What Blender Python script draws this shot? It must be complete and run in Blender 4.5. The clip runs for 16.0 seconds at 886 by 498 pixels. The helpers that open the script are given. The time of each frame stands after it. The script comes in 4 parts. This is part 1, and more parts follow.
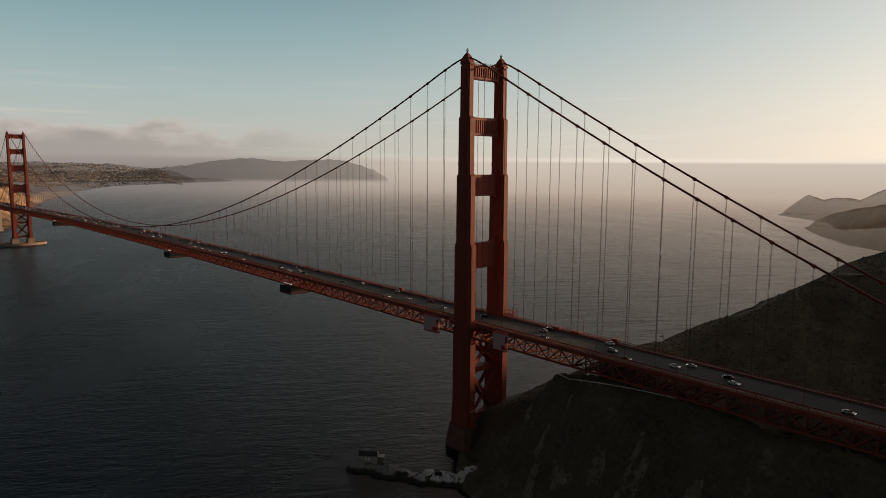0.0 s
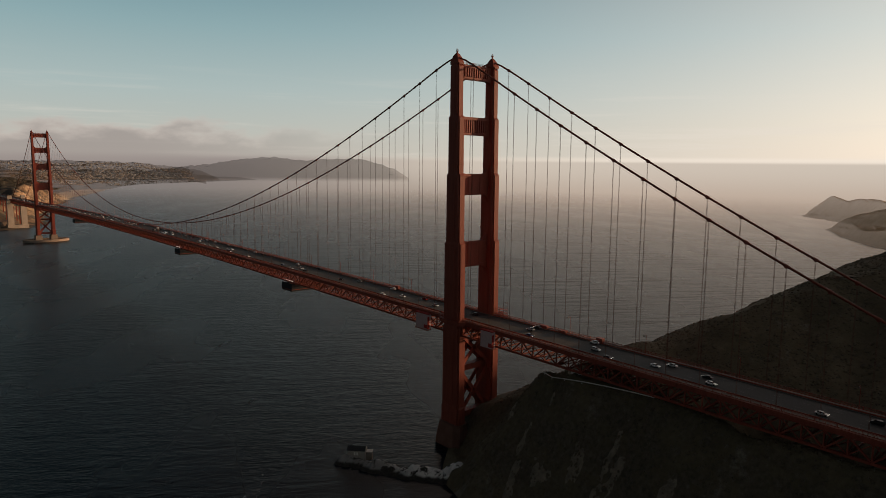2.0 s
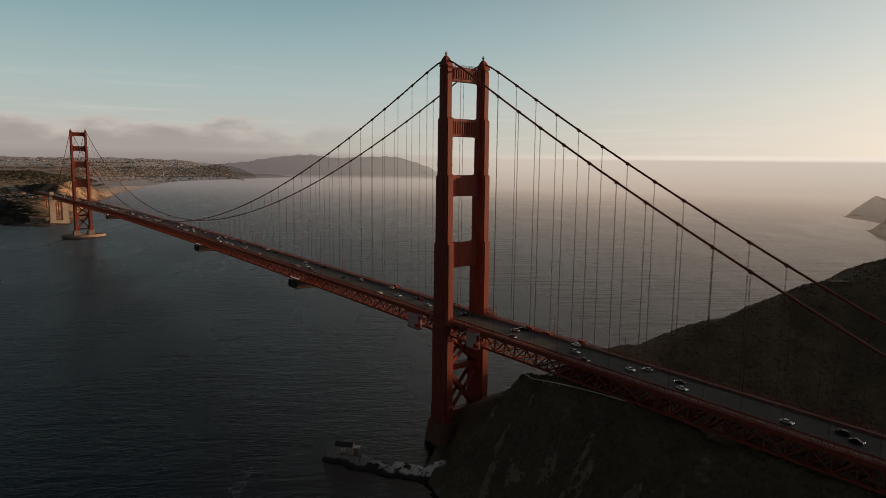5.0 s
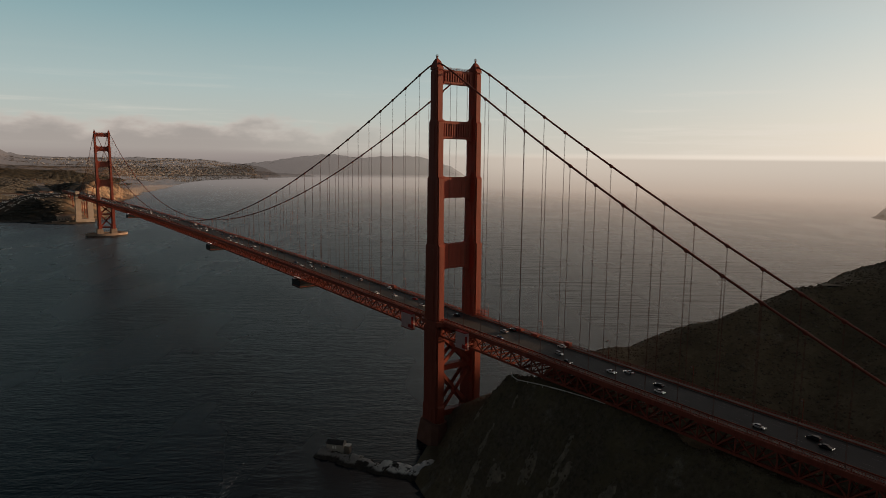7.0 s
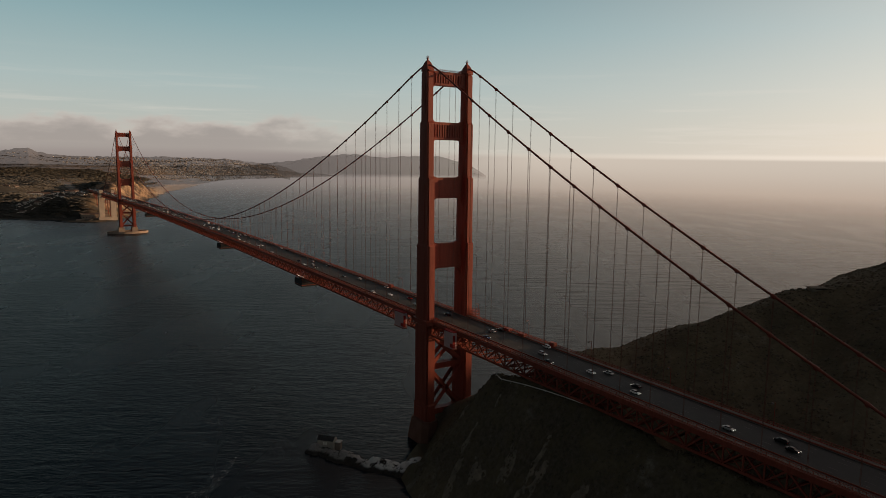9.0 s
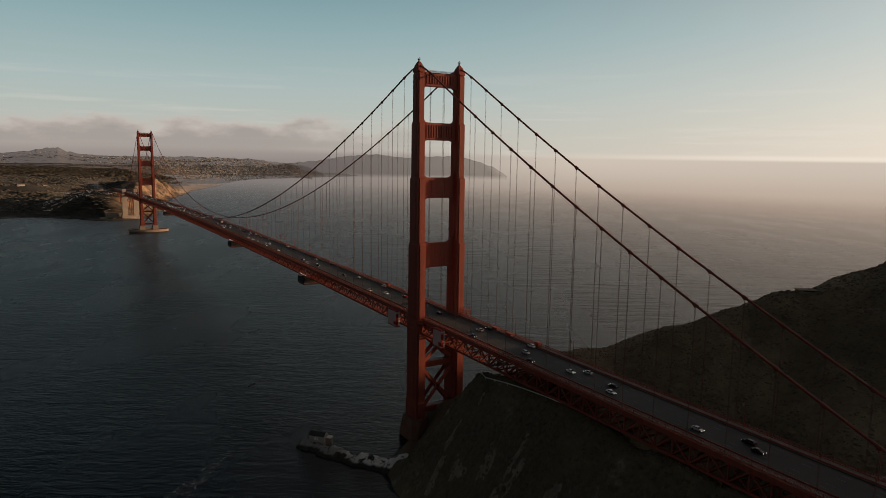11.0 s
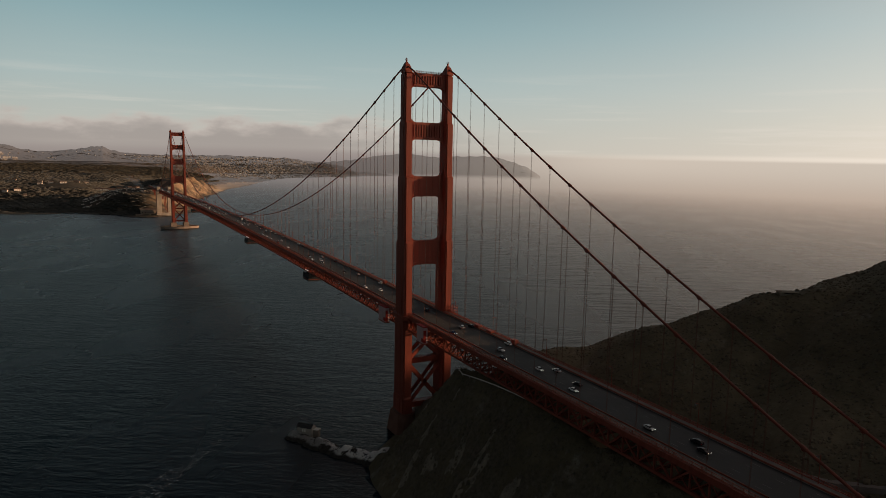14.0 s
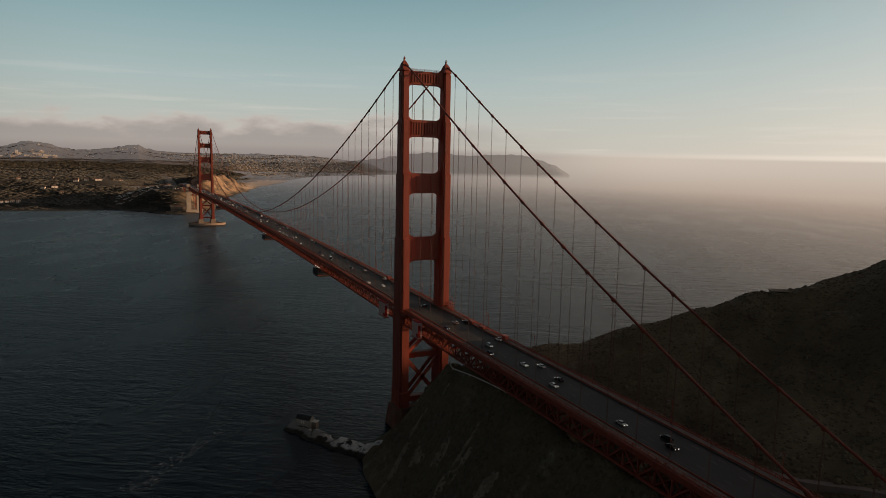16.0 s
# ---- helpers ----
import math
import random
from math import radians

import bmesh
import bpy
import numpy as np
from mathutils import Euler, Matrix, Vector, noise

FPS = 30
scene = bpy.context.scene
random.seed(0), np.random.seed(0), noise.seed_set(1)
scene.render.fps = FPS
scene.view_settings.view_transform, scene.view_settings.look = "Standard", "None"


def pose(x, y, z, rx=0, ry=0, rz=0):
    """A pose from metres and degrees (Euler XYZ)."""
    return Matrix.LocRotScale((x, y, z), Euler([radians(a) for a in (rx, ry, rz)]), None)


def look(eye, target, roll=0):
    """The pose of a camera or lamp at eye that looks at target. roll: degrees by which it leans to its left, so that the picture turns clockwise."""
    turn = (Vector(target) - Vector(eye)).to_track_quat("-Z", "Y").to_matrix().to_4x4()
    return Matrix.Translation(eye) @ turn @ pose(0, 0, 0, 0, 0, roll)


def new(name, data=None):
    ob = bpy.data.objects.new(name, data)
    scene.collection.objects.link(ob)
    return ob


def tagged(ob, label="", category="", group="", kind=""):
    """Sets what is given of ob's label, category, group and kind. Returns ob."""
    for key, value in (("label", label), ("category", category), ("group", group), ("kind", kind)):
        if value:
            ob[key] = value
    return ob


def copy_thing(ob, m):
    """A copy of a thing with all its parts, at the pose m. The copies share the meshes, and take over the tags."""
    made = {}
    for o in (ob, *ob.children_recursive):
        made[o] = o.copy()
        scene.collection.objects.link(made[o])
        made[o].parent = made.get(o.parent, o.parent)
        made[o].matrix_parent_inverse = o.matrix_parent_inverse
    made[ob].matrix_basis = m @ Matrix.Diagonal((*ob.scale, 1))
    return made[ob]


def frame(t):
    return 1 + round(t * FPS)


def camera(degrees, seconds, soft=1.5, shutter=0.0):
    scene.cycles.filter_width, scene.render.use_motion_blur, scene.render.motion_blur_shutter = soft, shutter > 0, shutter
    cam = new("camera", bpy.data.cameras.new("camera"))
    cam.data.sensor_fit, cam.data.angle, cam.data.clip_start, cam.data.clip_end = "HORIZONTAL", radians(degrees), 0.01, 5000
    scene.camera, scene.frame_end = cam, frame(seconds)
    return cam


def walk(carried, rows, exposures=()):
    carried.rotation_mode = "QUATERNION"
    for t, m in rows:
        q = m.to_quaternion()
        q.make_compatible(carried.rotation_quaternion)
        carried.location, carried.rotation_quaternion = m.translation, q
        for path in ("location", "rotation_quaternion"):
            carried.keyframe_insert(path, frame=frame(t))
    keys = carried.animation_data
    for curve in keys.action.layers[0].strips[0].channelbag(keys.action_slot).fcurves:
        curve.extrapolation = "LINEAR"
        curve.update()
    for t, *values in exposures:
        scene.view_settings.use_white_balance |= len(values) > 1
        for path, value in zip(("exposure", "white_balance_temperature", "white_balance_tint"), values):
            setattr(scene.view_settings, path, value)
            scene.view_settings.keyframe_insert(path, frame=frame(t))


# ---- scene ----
cam = camera(68.0, 16.0, soft=0.7)
# seconds, x, y, z, yaw, pitch, roll. The bridge runs along y, the north tower stands at 0, 0, the sea lies at z = 0.
ROWS = [
    (0, -275.07, -262.72, 164.02, -42.900, -7.214, 0.399),
    (0.5, -272.26, -266.79, 163.88, -42.381, -7.192, 0.425),
    (1, -269.39, -270.72, 163.81, -41.951, -7.198, 0.459),
    (1.5, -266.53, -274.41, 163.85, -41.451, -7.227, 0.504),
    (2, -263.64, -277.92, 164.01, -40.917, -7.277, 0.553),
    (2.5, -260.66, -281.35, 164.27, -40.379, -7.326, 0.600),
    (3, -257.56, -284.75, 164.63, -39.841, -7.375, 0.638),
    (3.5, -254.37, -288.12, 165.04, -39.315, -7.423, 0.662),
    (4, -251.06, -291.50, 165.50, -38.769, -7.462, 0.673),
    (6.5, -234.08, -308.68, 167.83, -35.994, -7.587, 0.668),
    (7, -230.73, -312.20, 168.21, -35.499, -7.607, 0.675),
    (7.5, -227.46, -315.62, 168.52, -34.977, -7.632, 0.688),
    (8, -224.18, -318.99, 168.75, -34.439, -7.652, 0.706),
    (8.5, -220.67, -322.49, 168.88, -33.966, -7.645, 0.728),
    (9, -217.11, -325.95, 168.96, -33.473, -7.645, 0.757),
    (11.5, -199.25, -342.66, 169.11, -30.892, -7.647, 0.938),
    (12, -195.58, -345.99, 169.11, -30.365, -7.654, 0.987),
    (12.5, -191.79, -349.30, 169.10, -29.829, -7.664, 1.036),
    (13, -187.88, -352.53, 169.10, -29.291, -7.673, 1.079),
    (13.5, -183.82, -355.66, 169.11, -28.756, -7.693, 1.114),
    (14, -179.64, -358.75, 169.13, -28.223, -7.707, 1.140),
    (14.5, -175.41, -361.87, 169.13, -27.677, -7.731, 1.158),
    (15, -171.21, -365.07, 169.07, -27.097, -7.753, 1.172),
    (15.5, -167.12, -368.35, 168.92, -26.390, -7.799, 1.185),
    (16, -163.23, -371.72, 168.70, -25.524, -7.876, 1.198),
]
walk(cam, [(t, pose(x, y, z, 90 + pitch, 0, yaw) @ pose(0, 0, 0, 0, 0, roll)) for t, x, y, z, yaw, pitch, roll in ROWS])

# ---- world and sun ----
SUN_AZ, SUN_EL = 12.5, 6.5            # degrees from +x towards -y, and above the sea
sun_dir = Vector((math.cos(radians(SUN_EL)) * math.cos(radians(SUN_AZ)), -math.cos(radians(SUN_EL)) * math.sin(radians(SUN_AZ)), math.sin(radians(SUN_EL))))
scene.view_settings.exposure = 0.0


def nodes_of(owner):
    owner.use_nodes = True
    nt = owner.node_tree
    nt.nodes.clear()
    return nt


class Net:
    """Short hand for node trees."""

    def __init__(self, nt):
        self.nt = nt

    def node(self, kind):
        return self.nt.nodes.new(kind)

    def put(self, socket, value):
        if isinstance(value, bpy.types.NodeSocket):
            self.nt.links.new(value, socket)
        elif value is not None:
            if isinstance(value, (tuple, list)) and len(value) == 3 and socket.type == "RGBA":
                value = (*value, 1)
            socket.default_value = value

    def math(self, op, a, b=None, c=None, clamp=False):
        n = self.node("ShaderNodeMath")
        n.operation, n.use_clamp = op, clamp
        for s, v in zip(n.inputs, (a, b, c)):
            self.put(s, v)
        return n.outputs[0]

    def step(self, v, lo, hi, a=0.0, b=1.0):
        n = self.node("ShaderNodeMapRange")
        n.interpolation_type = "SMOOTHSTEP"
        for s, x in zip(n.inputs[:5], (v, lo, hi, a, b)):
            self.put(s, x)
        return n.outputs[0]

    def mix(self, f, a, b, blend="MIX"):
        n = self.node("ShaderNodeMix")
        n.data_type, n.blend_type = "RGBA", blend
        self.put(n.inputs[0], f), self.put(n.inputs[6], a), self.put(n.inputs[7], b)
        return n.outputs[2]

    def noise(self, vec, scale, detail=4.0, rough=0.55, out=0, distort=0.0):
        n = self.node("ShaderNodeTexNoise")
        self.put(n.inputs["Vector"], vec), self.put(n.inputs["Scale"], scale), self.put(n.inputs["Detail"], detail)
        self.put(n.inputs["Roughness"], rough), self.put(n.inputs["Distortion"], distort)
        return n.outputs[out]

    def stretch(self, vec, scale):
        n = self.node("ShaderNodeMapping")
        self.put(n.inputs[0], vec), self.put(n.inputs["Scale"], scale)
        return n.outputs[0]

    def ramp(self, v, *stops):
        n = self.node("ShaderNodeValToRGB")
        el = n.color_ramp.elements
        while len(el) < len(stops):
            el.new(0.5)
        for e, (at, col) in zip(el, stops):
            e.position, e.color = at, (*col, 1)
        self.put(n.inputs[0], v)
        return n.outputs[0]


world = bpy.data.worlds.new("evening_sky")
scene.world = world
w = Net(nodes_of(world))
sky = w.node("ShaderNodeTexSky")
sky.sky_type, sky.sun_disc, sky.sun_elevation, sky.sun_rotation = "NISHITA", False, radians(SUN_EL), radians(90 + SUN_AZ)
sky.air_density, sky.dust_density, sky.ozone_density = 1.0, 2.0, 1.5
coord = w.node("ShaderNodeTexCoord").outputs["Generated"]
xyz = w.node("ShaderNodeSeparateXYZ")
w.put(xyz.inputs[0], coord)
up = w.math("MULTIPLY", w.math("ARCSINE", xyz.outputs[2]), 180 / math.pi)          # degrees above the level line
side = w.math("MULTIPLY", w.math("ARCTAN2", xyz.outputs[0], xyz.outputs[1]), 180 / math.pi)   # 0 along the bridge, 90 at the sunny side
skycol = w.mix(1.0, sky.outputs[0], (0.10, 0.10, 0.10), "MULTIPLY")
# the clear evening sky above the haze: teal high up, cream low down, paler towards the sun
high = w.ramp(w.math("MULTIPLY", up, 1 / 60), (0.0, (0.60, 0.56, 0.49)), (0.10, (0.43, 0.52, 0.515)), (0.18, (0.28, 0.42, 0.445)), (0.245, (0.175, 0.315, 0.36)), (0.31, (0.05, 0.10, 0.135)), (0.37, (0.018, 0.040, 0.066)), (0.6, (0.010, 0.024, 0.044)), (1.0, (0.010, 0.024, 0.036)))
low = w.ramp(w.math("MULTIPLY", up, 1 / 60), (0.0, (0.74, 0.67, 0.58)), (0.08, (0.60, 0.60, 0.56)), (0.17, (0.42, 0.50, 0.51)), (0.25, (0.33, 0.38, 0.39)), (0.40, (0.52, 0.41, 0.355)), (0.6, (0.36, 0.26, 0.22)), (1.0, (0.012, 0.027, 0.04)))
clear = w.mix(w.step(side, 15.0, 80.0), high, low)
full = w.mix(0.88, skycol, clear)
# warm glow round the low sun
dot_ = w.node("ShaderNodeVectorMath")
dot_.operation = "DOT_PRODUCT"
w.put(dot_.inputs[0], coord), w.put(dot_.inputs[1], tuple(sun_dir))
glow = w.math("POWER", w.math("MAXIMUM", dot_.outputs["Value"], 0.0), 5.0)
full = w.mix(1.0, full, w.mix(glow, (0.0, 0.0, 0.0), (0.36, 0.28, 0.215)), "ADD")
# the sky dims away from the sun
tilt = w.math("COSINE", w.math("MULTIPLY", w.math("SUBTRACT", side, 90.0 + SUN_AZ), math.pi / 180))
dim = w.step(tilt, -1.0, w.step(up, 13.5, 21.0, -0.2, 0.5), 0.23, 1.0)
# sky to the north darkened, standing in for unseen hills there
dim = w.math("MULTIPLY", dim, w.step(xyz.outputs[1], -0.65, 0.0, 0.81, 1.02))
# thin streaks of cloud low over the sea
streak = w.noise(w.stretch(coord, (3.0, 3.0, 60.0)), 1.3, 4.0, 0.6)
full = w.mix(w.math("MULTIPLY", w.step(streak, 0.5, 0.75, 0.0, 0.35), w.step(up, 9.0, 2.0)), full, (0.78, 0.71, 0.63))
# far sea haze painted into the low sky, bright fog bank edge on top
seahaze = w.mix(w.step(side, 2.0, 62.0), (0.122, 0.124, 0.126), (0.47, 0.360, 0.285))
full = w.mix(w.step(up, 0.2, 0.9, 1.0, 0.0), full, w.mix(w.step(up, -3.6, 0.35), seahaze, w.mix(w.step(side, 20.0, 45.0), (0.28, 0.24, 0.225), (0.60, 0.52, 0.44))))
# sunlit edge of the far fog bank
fog = w.math("MULTIPLY", w.math("MULTIPLY", w.step(up, 0.25, 0.5), w.step(up, 0.9, 0.55)), w.step(side, 34.0, 64.0, 0.0, 0.5))
full = w.mix(fog, full, (0.98, 0.87, 0.75))
# bank of low cloud over the city
cl = w.noise(w.stretch(coord, (7.0, 7.0, 17.0)), 1.9, 6.0, 0.52)
edge = w.math("ADD", w.math("MULTIPLY", cl, 4.6), 0.75)
bank = w.math("MULTIPLY", w.step(w.math("SUBTRACT", edge, up), -0.25, 0.75), w.step(side, 14.0, 40.0, 1.0, 0.0))
bank = w.math("MULTIPLY", bank, w.step(up, -0.3, 0.3))
full = w.mix(w.math("MULTIPLY", bank, 0.8), full, w.mix(w.step(w.math("SUBTRACT", edge, up), 1.5, 0.1), (0.33, 0.285, 0.265), (0.54, 0.465, 0.42)))
# rosy dusk in the east, opposite the sun
full = w.mix(w.step(tilt, -0.55, -0.95, 0.0, 0.7), full, (0.31, 0.265, 0.235))
bg = w.node("ShaderNodeBackground")
w.put(bg.inputs[0], full), w.put(bg.inputs[1], dim)
w.put(w.node("ShaderNodeOutputWorld").inputs[0], bg.outputs[0])

sun = new("sun", bpy.data.lights.new("sun", "SUN"))
sun.data.energy, sun.data.angle, sun.data.color = 5.0, radians(0.6), (1.0, 0.60, 0.34)
sun.matrix_world = look((900, -200, 300), Vector((900, -200, 300)) - sun_dir)


# ---- materials ----
def material(name, build, bump=0.0):
    """A node material: build(net, position) gives colour, roughness, metal and bump height."""
    mat = bpy.data.materials.new(name)
    n = Net(nodes_of(mat))
    pos = n.node("ShaderNodeNewGeometry").outputs["Position"]
    col, rough, metal, height = build(n, pos)
    b = n.node("ShaderNodeBsdfPrincipled")
    n.put(b.inputs["Base Color"], col), n.put(b.inputs["Roughness"], rough), n.put(b.inputs["Metallic"], metal)
    if height is not None:
        k = n.node("ShaderNodeBump")
        n.put(k.inputs["Strength"], bump), n.put(k.inputs["Height"], height), n.put(k.inputs["Distance"], 1.0)
        n.put(b.inputs["Normal"], k.outputs[0])
    n.put(b.inputs["Specular IOR Level"], 0.25)
    n.put(n.node("ShaderNodeOutputMaterial").inputs[0], b.outputs[0])
    return mat


def speckled(name, a, b, rough=0.7, scale=0.3, metal=0.0, fine=4.0, bump=0.1):
    def build(n, pos):
        big, small = n.noise(pos, scale, 4.0), n.noise(pos, fine, 3.0)
        f = n.math("ADD", n.math("MULTIPLY", big, 0.7), n.math("MULTIPLY", small, 0.3))
        return n.ramp(f, (0.3, a), (0.7, b)), n.math("ADD", n.math("MULTIPLY", small, 0.2), rough - 0.1), metal, small
    return material(name, build, bump)


def steel_paint(n, pos):
    runs = n.noise(n.stretch(pos, (1.2, 1.2, 0.12)), 0.5, 5.0, 0.6)
    fine = n.noise(pos, 1.7, 4.0)
    c = n.ramp(n.math("ADD", n.math("MULTIPLY", runs, 0.7), n.math("MULTIPLY", fine, 0.3)), (0.25, (0.17, 0.038, 0.025)), (0.55, (0.27, 0.064, 0.041)), (0.8, (0.33, 0.086, 0.056)))
    return c, n.math("ADD", n.math("MULTIPLY", fine, 0.25), 0.42), 0.0, fine


STEEL = material("orange_bridge_paint", steel_paint, 0.05)
CONCRETE = speckled("weathered_concrete", (0.20, 0.155, 0.125), (0.36, 0.29, 0.23), 0.85, 0.12)
PYLON = speckled("pale_pylon_concrete", (0.40, 0.33, 0.26), (0.58, 0.50, 0.41), 0.85, 0.06)
DULL = speckled("dull_stucco", (0.24, 0.21, 0.18), (0.42, 0.37, 0.32), 0.85, 0.03)
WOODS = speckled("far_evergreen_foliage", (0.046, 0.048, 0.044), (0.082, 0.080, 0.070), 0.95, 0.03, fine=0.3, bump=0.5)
FARWOODS = speckled("evergreen_painted_haze", (0.05, 0.05, 0.042), (0.10, 0.094, 0.076), 0.95, 0.03, fine=0.3, bump=0.5)
PALE = speckled("pale_plaster", (0.55, 0.5, 0.45), (0.78, 0.74, 0.68), 0.8, 0.05)
ASPHALT = speckled("worn_asphalt", (0.035, 0.035, 0.037), (0.065, 0.064, 0.062), 0.75, 0.08)
PIERFACE = speckled("rust_stained_concrete", (0.12, 0.055, 0.04), (0.23, 0.12, 0.09), 0.85, 0.1)
WORNPAINT = speckled("worn_lane_paint", (0.10, 0.10, 0.095), (0.22, 0.21, 0.20), 0.8, 0.2)
WALKWAY = speckled("sidewalk_concrete", (0.16, 0.13, 0.115), (0.26, 0.22, 0.19), 0.8, 0.15)
ROOFS = speckled("dark_roofing", (0.07, 0.05, 0.045), (0.16, 0.11, 0.09), 0.85, 0.02)
CABLE = speckled("cable_paint", (0.16, 0.04, 0.028), (0.26, 0.066, 0.042), 0.5, 0.4)


def water(n, pos):
    at = n.node("ShaderNodeSeparateXYZ")
    n.put(at.inputs[0], pos)
    ocean = n.step(at.outputs[0], 20.0, 520.0, 0.7, 3.6)      # longer, higher swell out towards the ocean
    turn = n.node("ShaderNodeMapping")
    n.put(turn.inputs[0], pos), n.put(turn.inputs["Rotation"], (0.0, 0.0, radians(34)))
    pos = turn.outputs[0]
    wind = n.noise(n.stretch(pos, (0.010, 0.004, 1)), 1.0, 3.0, 0.5)
    swell = n.noise(n.stretch(pos, (0.055, 0.145, 1)), 1.0, 3.0, 0.55, distort=0.6)
    chop = n.noise(n.stretch(pos, (0.17, 0.42, 1)), 1.0, 4.0, 0.6)
    roller = n.noise(n.stretch(pos, (0.011, 0.05, 1)), 1.0, 3.0, 0.5, distort=0.6)
    h = n.math("ADD", n.math("MULTIPLY", swell, 0.75), n.math("ADD", n.math("MULTIPLY", chop, 0.46), n.math("MULTIPLY", roller, ocean)))
    c = n.mix(wind, (0.002, 0.006, 0.011), (0.003, 0.010, 0.017))
    return c, n.math("ADD", n.math("MULTIPLY", wind, 0.16), 0.20), 0.0, h


SEA = material("bay_water", water, 1.0)
n_ = Net(SEA.node_tree)
next(n for n in SEA.node_tree.nodes if n.type == "BSDF_PRINCIPLED").inputs["IOR"].default_value = 1.33
next(n for n in SEA.node_tree.nodes if n.type == "BSDF_PRINCIPLED").inputs["Specular IOR Level"].default_value = 0.185
out_ = next(n for n in SEA.node_tree.nodes if n.type == "OUTPUT_MATERIAL")
skin_ = out_.inputs[0].links[0].from_socket
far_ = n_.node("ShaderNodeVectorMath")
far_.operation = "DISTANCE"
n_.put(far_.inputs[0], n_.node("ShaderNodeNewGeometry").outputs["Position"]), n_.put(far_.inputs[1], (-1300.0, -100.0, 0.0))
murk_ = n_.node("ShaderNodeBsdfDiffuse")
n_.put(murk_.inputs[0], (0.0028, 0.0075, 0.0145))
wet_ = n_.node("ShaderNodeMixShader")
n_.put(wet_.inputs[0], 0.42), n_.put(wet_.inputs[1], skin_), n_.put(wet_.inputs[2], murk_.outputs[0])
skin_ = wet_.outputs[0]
# far sea fades out with distance, showing the haze colour painted behind it
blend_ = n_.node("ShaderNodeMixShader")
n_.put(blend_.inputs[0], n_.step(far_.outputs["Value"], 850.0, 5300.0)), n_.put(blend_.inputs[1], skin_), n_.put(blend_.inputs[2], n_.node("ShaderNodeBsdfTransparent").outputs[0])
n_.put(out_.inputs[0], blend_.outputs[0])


def hillside(n, pos):
    big, mid, fine = n.noise(pos, 0.012, 4.0), n.noise(pos, 0.07, 5.0, 0.6), n.noise(pos, 0.5, 4.0, 0.65)
    f = n.math("ADD", n.math("MULTIPLY", big, 0.45), n.math("ADD", n.math("MULTIPLY", mid, 0.35), n.math("MULTIPLY", fine, 0.2)))
    c = n.ramp(f, (0.36, (0.075, 0.064, 0.040)), (0.5, (0.125, 0.104, 0.064)), (0.62, (0.19, 0.150, 0.094)), (0.75, (0.29, 0.225, 0.15)))
    nrm = n.node("ShaderNodeSeparateXYZ")
    n.put(nrm.inputs[0], n.node("ShaderNodeNewGeometry").outputs["True Normal"])
    steep = n.step(n.math("ADD", nrm.outputs[2], n.math("MULTIPLY", mid, 0.3)), 0.62, 0.85, 1.0, 0.0)
    rock = n.ramp(fine, (0.3, (0.05, 0.04, 0.032)), (0.65, (0.15, 0.125, 0.10)), (0.8, (0.3, 0.27, 0.22)))
    crop = n.math("MULTIPLY", n.step(n.noise(n.stretch(pos, (0.05, 0.05, 0.022)), 1.0, 5.0, 0.68), 0.58, 0.72), 0.5)
    c = n.mix(crop, c, n.ramp(fine, (0.3, (0.14, 0.12, 0.10)), (0.7, (0.42, 0.37, 0.30))))
    return n.mix(n.math("MULTIPLY", steep, 0.7), c, rock), 0.95, 0.0, n.math("ADD", mid, n.math("MULTIPLY", fine, 0.5))


HILL = material("dry_scrub_hillside", hillside, 1.2)


def southland(n, pos):
    big, mid, fine = n.noise(pos, 0.004, 4.0), n.noise(pos, 0.02, 5.0, 0.6), n.noise(pos, 0.1, 4.0, 0.65)
    f = n.math("ADD", n.math("MULTIPLY", big, 0.5), n.math("ADD", n.math("MULTIPLY", mid, 0.3), n.math("MULTIPLY", fine, 0.2)))
    c = n.ramp(f, (0.38, (0.040, 0.041, 0.037)), (0.58, (0.062, 0.058, 0.048)), (0.76, (0.12, 0.10, 0.074)))
    nrm = n.node("ShaderNodeSeparateXYZ")
    n.put(nrm.inputs[0], n.node("ShaderNodeNewGeometry").outputs["True Normal"])
    z = n.node("ShaderNodeSeparateXYZ")
    n.put(z.inputs[0], pos)
    steep = n.math("MULTIPLY", n.step(n.math("ADD", nrm.outputs[2], n.math("MULTIPLY", mid, 0.15)), 0.86, 1.0, 1.0, 0.0), n.step(z.outputs[0], -40.0, 60.0, 0.12, 1.0))
    rock = n.ramp(mid, (0.3, (0.20, 0.13, 0.08)), (0.6, (0.42, 0.30, 0.19)))
    gold = n.math("MULTIPLY", n.step(mid, 0.44, 0.58), n.math("MULTIPLY", n.step(z.outputs[0], -70.0, 40.0, 0.0, 0.75), n.step(z.outputs[0], 420.0, 700.0, 1.0, 0.0)))
    c = n.mix(gold, c, (0.30, 0.205, 0.12))
    green = n.math("MULTIPLY", n.step(n.noise(pos, 0.03, 5.0, 0.65), 0.46, 0.54, 1.0, 0.1), steep)
    steep = green
    sand = n.math("MULTIPLY", n.math("MULTIPLY", n.step(n.math("ADD", z.outputs[2], n.math("MULTIPLY", mid, 16.0)), 15.0, 23.0, 1.0, 0.0), n.step(z.outputs[0], 290.0, 380.0)), n.step(z.outputs[0], 960.0, 1080.0, 1.0, 0.0))
    return n.mix(sand, n.mix(steep, c, rock), (0.52, 0.42, 0.31)), 0.95, 0.0, mid


